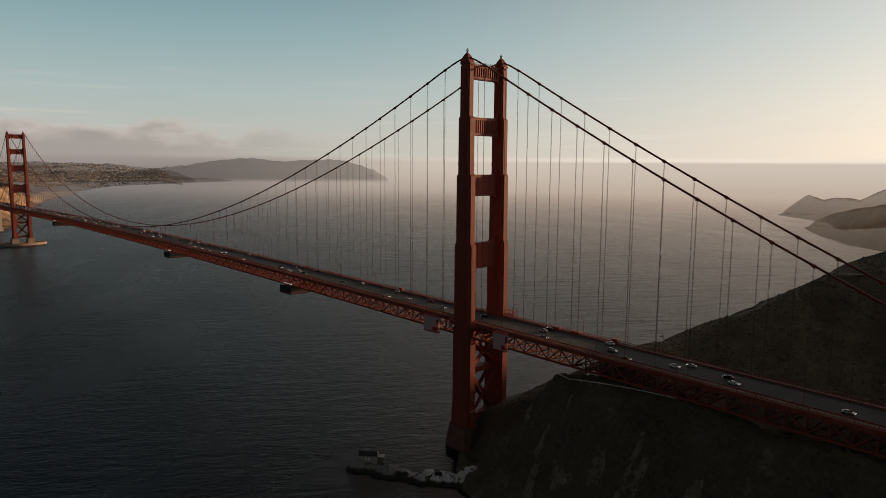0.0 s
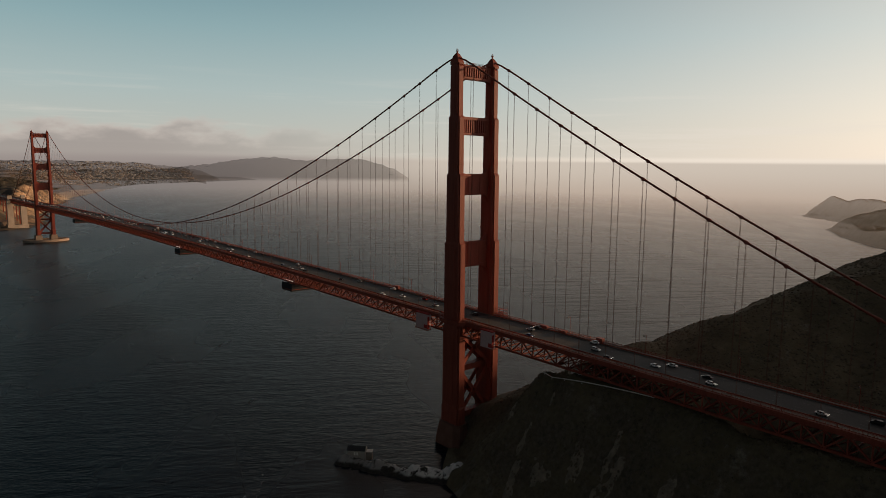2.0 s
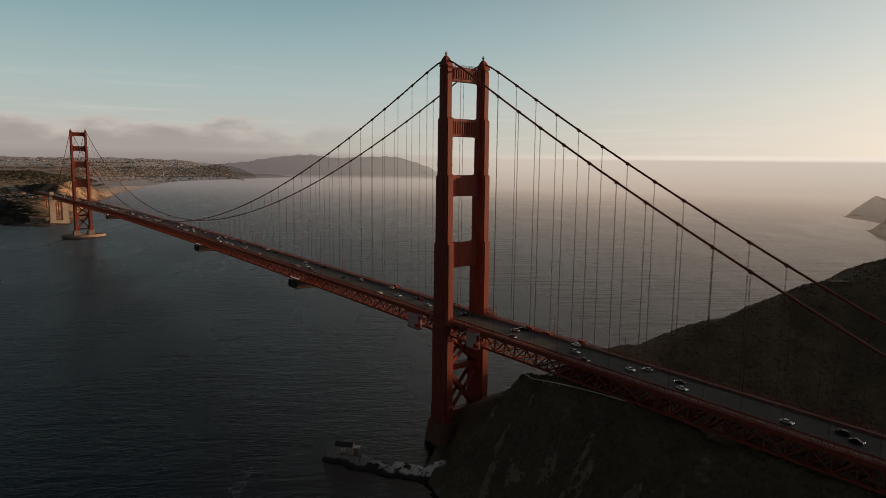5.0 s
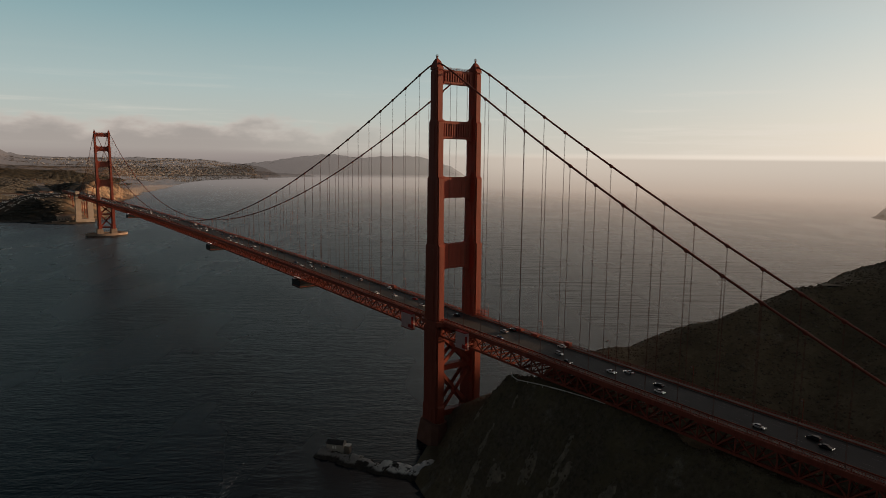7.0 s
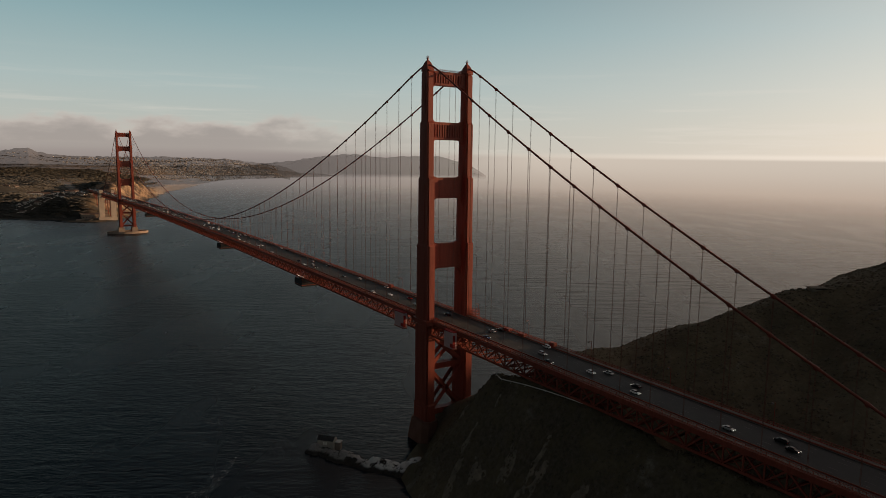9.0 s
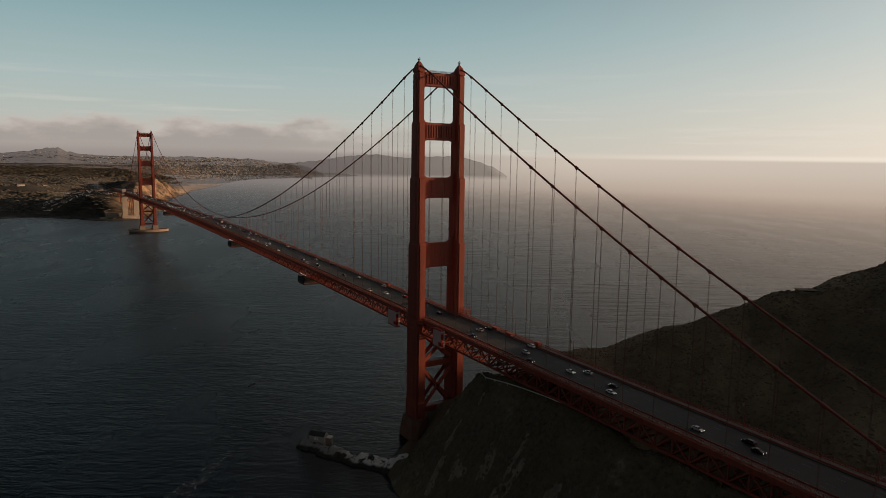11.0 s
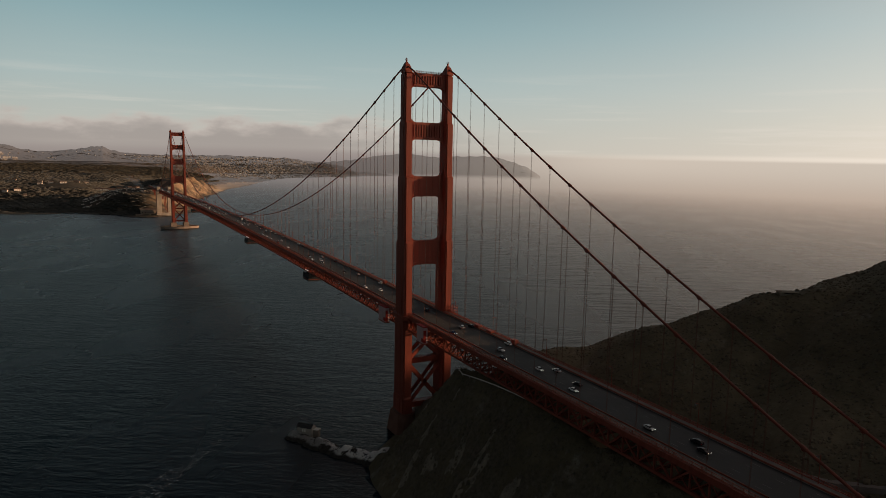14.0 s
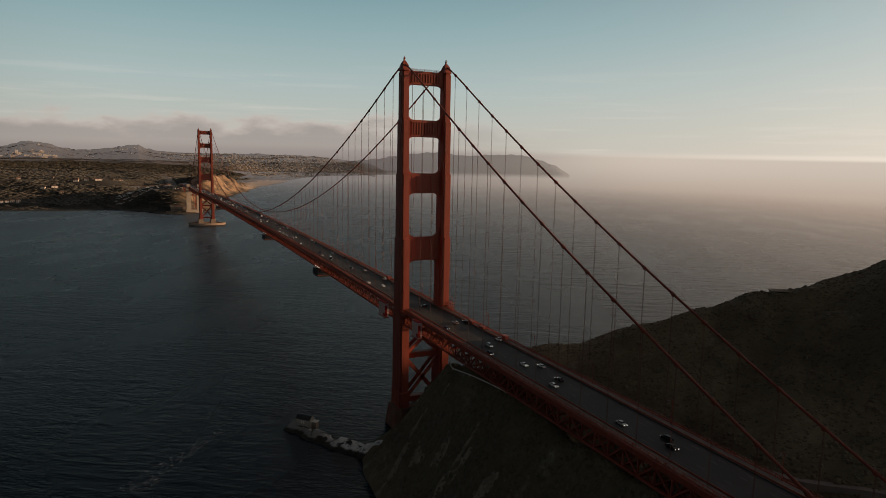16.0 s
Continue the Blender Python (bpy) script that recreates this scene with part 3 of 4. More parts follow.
            part("top_railing", rail, STEEL, t)
    for sx in (-1, 1):
        part("leg_walkway", Shape().prism([(sx * 9.7, -11.0), (sx * 15.5, -11.0), (sx * 17.9, -7.6), (sx * 17.9, 7.6), (sx * 15.5, 11.0), (sx * 9.7, 11.0)], 73.2, 75.3), STEEL, t, "walkway bay round the leg")
        ry = Shape()
        for p, q in (((15.5, -11.0), (17.8, -7.6)), ((17.8, -7.6), (17.8, 7.6)), ((17.8, 7.6), (15.5, 11.0))):
            for z in (75.8, 76.5):
                ry.beam((sx * p[0], p[1], z), (sx * q[0], q[1], z), 0.12, 0.14)
            for k in range(5):
                ry.box(sx * (p[0] + (q[0] - p[0]) * k / 4) - 0.08, sx * (p[0] + (q[0] - p[0]) * k / 4) + 0.08, p[1] + (q[1] - p[1]) * k / 4 - 0.08, p[1] + (q[1] - p[1]) * k / 4 + 0.08, 75.3, 76.6)
        part("bay_railing", ry, STEEL, t)
    for z0, z1 in ((43.5, 47.0), (15.0, 18.5), (66.0, 69.5)):
        part("cross_girder", Shape().box(-CX + 2.7, CX - 2.7, -2.2, 2.2, z0, z1), STEEL, t)
    for z0, z1 in ((18.5, 43.5), (47.0, 66.0)):
        for sx in (-1, 1):
            br = Shape()
            for yy in (-3.0, 3.0):
                br.beam((-sx * (CX - 2.9), yy, z0), (sx * (CX - 2.9), yy, z1), 0.9, 2.1)
            part("cross_brace", br, STEEL, t)
    if near:
        pier = Shape()
        for sx in (-1, 1):
            oct_ = lambda a, b: [(sx * CX - a, -b + 3), (sx * CX - a + 3, -b), (sx * CX + a - 3, -b), (sx * CX + a, -b + 3), (sx * CX + a, b - 3), (sx * CX + a - 3, b), (sx * CX - a + 3, b), (sx * CX - a, b - 3)]
            pier.prism(oct_(7.6, 11.0), -6, 5.0, oct_(6.6, 10.2)).prism(oct_(6.6, 10.2), 5.0, 13.4, oct_(5.4, 9.0))
        pier.box(-CX, CX, -7, 7, -6, 10.5)
        part("pier", pier, PIERFACE, t, "rust-stained concrete pier")
    else:
        for sx in (-1, 1):
            part("pier", Shape().prism([(sx * CX + a * 7.0, b * 10.5) for a, b in ((-1, -1), (1, -1), (1, 1), (-1, 1))], -5, 13.4, [(sx * CX + a * 5.6, b * 9.4) for a, b in ((-1, -1), (1, -1), (1, 1), (-1, 1))]), CONCRETE, t, "stained concrete pier")
        fender = Shape()
        n = 48
        rings = [(42, 23, -5), (42, 23, 4.6), (38, 19, 4.6), (38, 19, -5)]
        fender.add([(rx * math.cos(2 * math.pi * k / n), ry * math.sin(2 * math.pi * k / n), z) for rx, ry, z in rings for k in range(n)],
                   [(i * n + k, i * n + (k + 1) % n, ((i + 1) % 4) * n + (k + 1) % n, ((i + 1) % 4) * n + k) for i in range(4) for k in range(n)])
        part("fender", fender, CONCRETE, t, "oval concrete fender wall")
        part("fender_floor", Shape().prism([(38 * math.cos(2 * math.pi * k / n), 19 * math.sin(2 * math.pi * k / n)) for k in range(n)], -4, 2.0), CONCRETE, t)
    return t


tower(0, True)
tower(SPAN, False)

# main cables with their bands and suspender ropes
rope = Shape()
for dx in (-0.10, 0.10):
    for dy in (-0.15, 0.15):
        rope.tube([(dx, dy, 0), (dx, dy, 1)], 0.034, 5)
rope = rope.mesh("suspender", ROPE)
band = Shape()
band.tube([(0, -0.9, 0), (0, -0.75, 0), (0, 0.75, 0), (0, 0.9, 0)], 0.64, 10).box(-0.35, 0.35, -0.45, 0.45, -0.85, -0.3)
band = band.mesh("cable_band", CABLE)
SUSPENDED = [PANEL * k + 2.5 for k in range(1, 84)] + [1.9 - PANEL * k for k in range(1, 23)] + [SPAN + PANEL * k for k in range(1, 22)]
for sx in (-1, 1):
    c = thing("main_cable", "thick red-painted main suspension cable with bands and hangers", "cable", "main cables")
    pts = [(sx * CX, y, cable_z(y)) for y in [-SIDE + 6.86 * k for k in range(50)] + [0] + [SPAN * k / 168 for k in range(1, 168)] + [SPAN] + [SPAN + 6.86 * k for k in range(1, 51)]]
    part("cable", Shape().tube(pts, 0.46, 10), CABLE, c, smooth=True)
    for y in SUSPENDED:
        zc, zd = cable_z(y), deck_z(y) - 1.0
        if zc - zd < 2.5:
            continue
        slope = math.degrees(math.atan2(cable_z(y + 1) - cable_z(y - 1), 2))
        part("cable_band", band, CABLE, c, m=pose(sx * CX, y, zc, slope))
        part("suspender", rope, CABLE, c, m=Matrix.LocRotScale((sx * CX, y, zd), None, (1, 1, zc - zd)))

# deck: roadway, walkways, trusses
deck = thing("bridge_deck", "long bridge deck with dark asphalt lanes and orange-red steel trusses", "bridge deck")
ys = [-SIDE + PANEL / 2 * k for k in range(46)] + [SPAN * k / 168 for k in range(169)] + [SPAN + PANEL / 2 * k for k in range(1, 46)]
part("roadway", Shape().sweep(ys, deck_z, [(-9.6, -0.6), (9.6, -0.6), (9.6, 0.0), (0, 0.08), (-9.6, 0.0)]), ASPHALT, deck, "worn dark asphalt")
for sx in (-1, 1):
    a, b = sorted((sx * 9.6, sx * 13.0))
    part("walkway", Shape().sweep(ys, deck_z, [(a, -0.6), (b, -0.6), (b, 0.28), (a, 0.28)]), WALKWAY, deck, "grey concrete walkway")
    part("kerb_rail", Shape().sweep(ys, deck_z, [(sx * 9.75 - 0.12, 0.28), (sx * 9.75 + 0.12, 0.28), (sx * 9.75 + 0.12, 0.85), (sx * 9.75 - 0.12, 0.85)]), STEEL, deck)
    part("edge_girder", Shape().sweep(ys, deck_z, [(sx * 13.7 - 0.7, -1.9), (sx * 13.7 + 0.7, -1.9), (sx * 13.7 + 0.7, 0.2), (sx * 13.7 - 0.7, 0.2)]), STEEL, deck)
    part("lower_chord", Shape().sweep(ys, deck_z, [(sx * 13.7 - 0.55, -9.2), (sx * 13.7 + 0.55, -9.2), (sx * 13.7 + 0.55, -8.2), (sx * 13.7 - 0.55, -8.2)]), STEEL, deck)
    part("hand_rail", Shape().sweep(ys, deck_z, [(sx * 13.3 - 0.1, 1.35), (sx * 13.3 + 0.1, 1.35), (sx * 13.3 + 0.1, 1.5), (sx * 13.3 - 0.1, 1.5)]), STEEL, deck)
    part("hand_rail", Shape().sweep(ys, deck_z, [(sx * 13.3 - 0.06, 0.28), (sx * 13.3 + 0.06, 0.28), (sx * 13.3 + 0.06, 0.5), (sx * 13.3 - 0.06, 0.5)]), STEEL, deck)
dash = Shape().add([(-0.09, 0, 0.085), (0.09, 0, 0.085), (0.09, 3.2, 0.085), (-0.09, 3.2, 0.085)], [(0, 1, 2, 3)]).mesh("lane_dash", WORNPAINT)
far_dash = Shape()
for x in (-6.4, -3.2, 3.2, 6.4):
    for k in range(-31, 145):
        y = k * 11.0
        if y < 480:
            part("lane_dash", dash, WORNPAINT, deck, m=pose(x, y, deck_z(y), math.degrees(math.atan2(deck_z(y + 3.2) - deck_z(y), 3.2))))
        else:
            far_dash.add([(x - 0.09, y, deck_z(y) + 0.085), (x + 0.09, y, deck_z(y) + 0.085), (x + 0.09, y + 3.2, deck_z(y + 3.2) + 0.085), (x - 0.09, y + 3.2, deck_z(y + 3.2) + 0.085)], [(0, 1, 2, 3)])
tagged(part("far_lane_dashes", far_dash, WORNPAINT, deck, "worn white lane dashes"), kind="stuff")
H = PANEL / 2
# the pieces of one truss bay: name, ends, breadth, height
BAY = []
for sx in (-1, 1):
    x = sx * 13.7
    BAY += [("truss_post", (x, y, -1.8), (x, y, -8.4), 0.7, 0.45) for y in (-H, 0)]
    BAY += [("truss_diagonal", (x, -H, -8.5), (x, 0, -1.6), 0.65, 0.6), ("truss_diagonal", (x, 0, -1.6), (x, H, -8.5), 0.65, 0.6)]
    BAY += [("counter_brace", (x, -H, -2.0), (x, 0, -8.4), 0.3, 0.3), ("counter_brace", (x, 0, -8.4), (x, H, -2.0), 0.3, 0.3)]
for y in (-H, 0):
    BAY += [("floor_beam", (-13.4, y, -1.5), (13.4, y, -1.5), 0.6, 1.7), ("lower_strut", (-13.4, y, -8.6), (13.4, y, -8.6), 0.5, 0.7)]
    BAY += [("sway_brace", (-13.4, y, -8.4), (0, y, -2.4), 0.35, 0.35), ("sway_brace", (13.4, y, -8.4), (0, y, -2.4), 0.35, 0.35)]
BAY += [("lateral_brace", (-13.4, -H, -8.7), (13.4, 0, -8.7), 0.4, 0.4), ("lateral_brace", (13.4, 0, -8.7), (-13.4, H, -8.7), 0.4, 0.4)]
for x in (-6, 0, 6):
    part("stringer", Shape().sweep(ys, deck_z, [(x - 0.2, -1.5), (x + 0.2, -1.5), (x + 0.2, -0.62), (x - 0.2, -0.62)]), STEEL, deck)
bay_meshes = [(name, Shape().beam(p, q, w_, h_).mesh(name, STEEL)) for name, p, q, w_, h_ in BAY]
far_truss, rails = Shape(), {-1: Shape(), 1: Shape()}
for y in [PANEL * (k + 0.5) for k in range(84)] + [-PANEL * (k + 0.5) for k in range(22)] + [SPAN + PANEL * (k + 0.5) for k in range(22)]:
    tilt = math.degrees(math.atan2(deck_z(y + H - 0.1) - deck_z(y - H + 0.1), PANEL))
    at = pose(0, y, deck_z(y), tilt)
    for (name, p, q, w_, h_), (_, me) in zip(BAY, bay_meshes):
        if y < 300:
            part(name, me, STEEL, deck, m=at)
        else:
            far_truss.beam(at @ Vector(p), at @ Vector(q), w_, h_)
    for sx in (-1, 1):
        for k in range(40 if y < 500 else 20):
            yy = y - H + k * PANEL / (40 if y < 500 else 20)
            wd = 0.12 if k % 10 == 0 else 0.035
            rails[sx].box(sx * 13.3 - wd, sx * 13.3 + wd, yy - wd, yy + wd, deck_z(yy) + 0.25, deck_z(yy) + (1.6 if k % 10 == 0 else 1.4))

tagged(part("far_truss", far_truss, STEEL, deck), kind="stuff")

for sx in (-1, 1):
    tagged(part("baluster_fence", rails[sx], STEEL, deck), kind="stuff")

# the concrete pylon and the viaduct at the south end
pyl = thing("bridge_pylon", "tall tan concrete bridge pylon on the shore", "pylon", at=pose(0, SPAN + SIDE + 4, 0))
for sx in (-1, 1):
    part("pylon_shaft", Shape().prism([(sx * 14 - 6.3, -8), (sx * 14 + 6.3, -8), (sx * 14 + 6.3, 8), (sx * 14 - 6.3, 8)], -4, 68).box(sx * 14 - 4.5, sx * 14 + 4.5, -6, 6, 68, 80), PYLON, pyl)
part("pylon_beam", Shape().box(-8.0, 8.0, -5, 5, 54, 64), PYLON, pyl)
part("pylon_plinth", Shape().box(-22, 22, -12, 12, -4, 9), PYLON, pyl)
via = thing("viaduct", "orange-red steel approach viaduct on the south shore", "viaduct")
vy = [SPAN + SIDE + 10 * k for k in range(0, 38)]
vz = lambda y: deck_z(y)
part("roadway", Shape().sweep(vy, vz, [(-13.7, -2.4), (13.7, -2.4), (13.7, 0.0), (-13.7, 0.0)]), ASPHALT, via)
for sx in (-1, 1):
    part("girder", Shape().sweep(vy, vz, [(sx * 13.7 - 0.5, -5), (sx * 13.7 + 0.5, -5), (sx * 13.7 + 0.5, 1.2), (sx * 13.7 - 0.5, 1.2)]), STEEL, via)
for k in range(1, 7):
    y = SPAN + SIDE + 45 * k
    part("bent", Shape().box(-12, -10, y - 1.5, y + 1.5, 0, deck_z(y) - 2).box(10, 12, y - 1.5, y + 1.5, 0, deck_z(y) - 2), STEEL, via)


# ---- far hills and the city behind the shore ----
# haze painted into the headland as transparency, thicker towards the west
BACK = mix_in_haze(speckled("far_hills_painted_haze", (0.07, 0.050, 0.036), (0.16, 0.115, 0.08), 0.95, 0.012, fine=0.05), 3000.0, 4600.0, 0.52, (2000.0, 2900.0, 0.0, 0.93))
# the foot of the headland is faded out by height, as painted sea haze
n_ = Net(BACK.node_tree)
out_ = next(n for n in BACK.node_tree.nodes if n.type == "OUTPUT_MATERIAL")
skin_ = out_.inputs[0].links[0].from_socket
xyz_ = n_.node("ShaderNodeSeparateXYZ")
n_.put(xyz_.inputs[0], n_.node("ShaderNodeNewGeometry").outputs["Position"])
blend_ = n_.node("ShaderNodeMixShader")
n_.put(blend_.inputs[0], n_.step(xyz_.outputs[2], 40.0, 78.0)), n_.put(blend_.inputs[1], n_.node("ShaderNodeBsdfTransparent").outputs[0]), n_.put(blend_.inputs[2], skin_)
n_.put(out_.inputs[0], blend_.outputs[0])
# city hills thinned likewise, their haze being part transparency
BACKCITY = mix_in_haze(speckled("city_hills_painted_haze", (0.04, 0.036, 0.032), (0.11, 0.095, 0.082), 0.95, 0.012, fine=0.05), 3000.0, 4800.0, 0.39, (-300.0, 1200.0, 0.2, 0.56))
# skyline of the headland and of the city's hills: bearing, height
HEADLAND = [(-37.2, 30), (-36.3, 94), (-35.7, 121), (-34.7, 163), (-33.3, 205), (-32.3, 215), (-30.4, 207), (-28.5, 199), (-26.6, 213), (-25.3, 219), (-24.3, 210), (-23.0, 197), (-21.2, 174), (-19.9, 146), (-18.2, 128), (-16.5, 95), (-14.5, 40)]
CITYHILLS = [(-22.0, -30), (-20.0, 90), (-18.5, 122), (-17.0, 138), (-15.5, 166), (-14.0, 162), (-12.9, 174), (-10.4, 165), (-8.6, 166), (-6.4, 164), (-4.3, 168), (-3.0, 172), (-2.0, 196), (-1.4, 235), (-0.6, 229), (0.6, 208), (2.0, 178), (3.0, 180), (4.0, 197), (4.8, 225), (5.3, 243), (6.0, 246), (6.5, 234), (7.3, 201), (9.0, 190), (16.0, 170), (24.0, 160)]


def polar(az, r):
    return -220 - r * np.sin(np.radians(az)), -315 + r * np.cos(np.radians(az))


def skyline(az, r, line, near, far, foot):
    """Slope that climbs from the foot to the skyline between two distances."""
    top = np.interp(az, [p[0] for p in line], [p[1] for p in line])
    u = np.clip((r - near) / (far - near), 0, 1)
    x, y = polar(az, r)
    return foot + (top - foot) * u ** 0.8 + (rough(x, y, 260, 31) * 9 + rough(x, y, 45, 32, 3) * 6) * np.clip(u * 3, 0, 1) * np.clip(top / 120, 0, 1)


def back_height(az, r):
    return skyline(az, r, CITYHILLS, np.interp(az, [-22, -20, -18.7, -16, -14], [6700, 6400, 5850, 5600, 5450]), 7000, np.interp(az, [-22, -19], [-30.0, 30.0]))


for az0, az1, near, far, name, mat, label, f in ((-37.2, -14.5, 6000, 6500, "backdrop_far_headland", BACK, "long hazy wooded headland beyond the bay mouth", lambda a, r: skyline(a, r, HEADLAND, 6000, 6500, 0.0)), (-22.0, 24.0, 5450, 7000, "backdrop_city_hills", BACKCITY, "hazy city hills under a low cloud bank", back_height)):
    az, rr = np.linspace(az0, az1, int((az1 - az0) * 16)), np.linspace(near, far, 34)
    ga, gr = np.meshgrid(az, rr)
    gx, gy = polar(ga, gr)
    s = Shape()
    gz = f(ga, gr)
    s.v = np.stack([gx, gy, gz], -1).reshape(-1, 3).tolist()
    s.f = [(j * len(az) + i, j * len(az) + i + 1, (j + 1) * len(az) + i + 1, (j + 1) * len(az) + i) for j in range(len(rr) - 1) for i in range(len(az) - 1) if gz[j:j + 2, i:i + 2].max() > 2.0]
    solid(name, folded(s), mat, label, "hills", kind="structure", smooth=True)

rng = np.random.default_rng(7)


def one_height(f, x, y):
    return float(f(np.array([[x]]), np.array([[y]]))[0, 0])


def block(s, x, y, z, w_, d_, h_, turn):
    """A far house: walls and a hipped roof."""
    c, k = math.cos(turn), math.sin(turn)
    q = [(x + a * c - b * k, y + a * k + b * c) for a, b in ((-w_, -d_), (w_, -d_), (w_, d_), (-w_, d_))]
    return s.prism(q, z - 4, z + h_)


HOUSES = speckled("far_house_walls", (0.20, 0.17, 0.15), (0.40, 0.35, 0.31), 0.9, 0.012, fine=0.05)
n_ = Net(HOUSES.node_tree)
n_.put(next(x for x in HOUSES.node_tree.nodes if x.type == "BSDF_PRINCIPLED").inputs["Base Color"], n_.ramp(n_.node("ShaderNodeNewGeometry").outputs["Random Per Island"], (0.1, (0.32, 0.28, 0.25)), (0.45, (0.55, 0.50, 0.45)), (0.75, (0.80, 0.75, 0.69)), (1.0, (0.9, 0.86, 0.8))))
# far houses also turn part see-through with distance, as painted haze
mix_in_haze(HOUSES, 3000.0, 4700.0, 0.64)
city = Shape()
for _ in range(7500):
    az, r = rng.uniform(-19.5, 8), 5480 + 1350 * rng.random() ** 1.5
    r = max(r, np.interp(az, [-20, -18.7, -16, -14], [6450, 5900, 5640, 5480]))
    if az > -7 and r < 6200 or rng.random() < np.clip((abs(az + 13) - 5) / 6, 0, 0.93):
        continue
    x, y = polar(az, r)
    block(city, x, y, float(back_height(np.array(az), np.array(r))), rng.uniform(2.5, 6.5), rng.uniform(2.5, 6), rng.uniform(2.5, 5) * (1.9 if rng.random() < 0.05 else 1), rng.uniform(-0.2, 0.9))
for k in range(26):
    a, r = rng.uniform(4.2, 7.8), rng.uniform(5900, 6200)
    px, py = polar(a, r)
    block(city, px, py, float(back_height(np.array(a), np.array(r))), rng.uniform(9, 20), 10, rng.uniform(8, 30) if k < 8 else rng.uniform(6, 12), 0.1)
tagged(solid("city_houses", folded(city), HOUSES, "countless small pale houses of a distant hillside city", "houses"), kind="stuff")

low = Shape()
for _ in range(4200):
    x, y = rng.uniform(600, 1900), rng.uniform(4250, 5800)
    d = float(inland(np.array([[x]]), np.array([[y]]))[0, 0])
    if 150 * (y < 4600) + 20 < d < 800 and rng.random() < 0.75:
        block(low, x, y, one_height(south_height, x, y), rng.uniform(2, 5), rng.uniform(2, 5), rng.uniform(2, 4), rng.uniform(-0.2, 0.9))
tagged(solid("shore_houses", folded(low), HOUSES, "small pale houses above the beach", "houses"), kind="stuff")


def house(x, y, w_, d_, h_, turn, tall=3.0, wall=None, label="pale low building with a dark roof among trees", group="shore buildings"):
    t = thing("house", label, "house", group, at=pose(x, y, one_height(south_height, x, y) - 1.0, 0, 0, turn))
    part("wall", Shape().box(-w_ / 2, w_ / 2, -d_ / 2, d_ / 2, 0, h_), wall or PALE, t)
    e = 0.6
    part("roof", Shape().add([(-w_ / 2 - e, -d_ / 2 - e, h_), (w_ / 2 + e, -d_ / 2 - e, h_), (w_ / 2 + e, d_ / 2 + e, h_), (-w_ / 2 - e, d_ / 2 + e, h_), (-w_ / 2 - e, 0, h_ + tall), (w_ / 2 + e, 0, h_ + tall)], [(3, 2, 1, 0), (0, 1, 5, 4), (2, 3, 4, 5), (1, 2, 5), (3, 0, 4)]), ROOFS, t)
    for k in range(max(2, int(w_ / 5))):
        wx = -w_ / 2 + w_ * (k + 0.5) / max(2, int(w_ / 5))
        part("window", Shape().box(wx - 0.8, wx + 0.8, -d_ / 2 - 0.1, -d_ / 2 + 0.05, h_ * 0.35, h_ * 0.75), GLASS, t)
    return t


for k in range(16):
    house(-190 + 12.5 * k + rng.uniform(-4, 4), 1850 + rng.uniform(-45, 60), rng.uniform(8, 16), rng.uniform(7, 11), rng.uniform(3.5, 6), rng.uniform(-20, 20), wall=(PALE, DULL)[k % 2])
for x, y in ((-415, 2080), (-385, 2100), (-330, 2220), (-300, 2250), (-262, 2240)):
    house(x, y, rng.uniform(14, 22), 11, 6, rng.uniform(-15, 15))
for k in range(8):
    house(-560 + 14 * k, 1900 + 2 * k, 10, 8, 6, 5)
for k in range(14):
    house(rng.uniform(-760, -120), rng.uniform(1880, 2500), rng.uniform(8, 18), 10, rng.uniform(4, 6), rng.uniform(-25, 25), wall=DULL)
house(-135, 2230, 60, 14, 9, -8, label="long pale building on the bluff")
fort = thing("fort", "low brick fort at the water under the bridge", "fort", at=pose(-28, 1684, 0))
part("wall", Shape().box(-32, 32, -38, 30, -2, 15), CONCRETE, fort)
part("court", Shape().box(-22, 22, -26, 20, 15.0, 15.4), ROOFS, fort)
for k in range(9):
    part("window", Shape().box(-28 + 7 * k - 0.8, -28 + 7 * k + 0.8, -38.15, -37.9, 6, 9), GLASS, fort)
part("sea_wall", Shape().box(-46, 44, -52, -38, -3, 4), CONCRETE, fort)

# parking rows at the bridge's south end: far cars whose roofs catch the low sun
CARTOPS = speckled("sunlit_car_roofs", (0.35, 0.3, 0.26), (0.8, 0.74, 0.68), 0.3, 0.02)
lot = Shape()
for k in range(190):
    x, y = rng.uniform(-205, -28), 1850 + rng.choice([-34, -18, 6, 24, 42]) + rng.uniform(-3, 3)
    z = one_height(south_height, x, y) + 0.4
    lot.box(x - 2.3, x + 2.3, y - 0.95, y + 0.95, z, z + 1.0).prism([(x - 1.4, y - 0.9), (x + 1.3, y - 0.9), (x + 1.3, y + 0.9), (x - 1.4, y + 0.9)], z + 1.0, z + 1.6, [(x - 1.0, y - 0.7), (x + 0.8, y - 0.7), (x + 0.8, y + 0.7), (x - 1.0, y + 0.7)])
tagged(solid("parked_cars", lot, CARTOPS, "rows of far parked cars on the plaza", "cars"), kind="stuff")

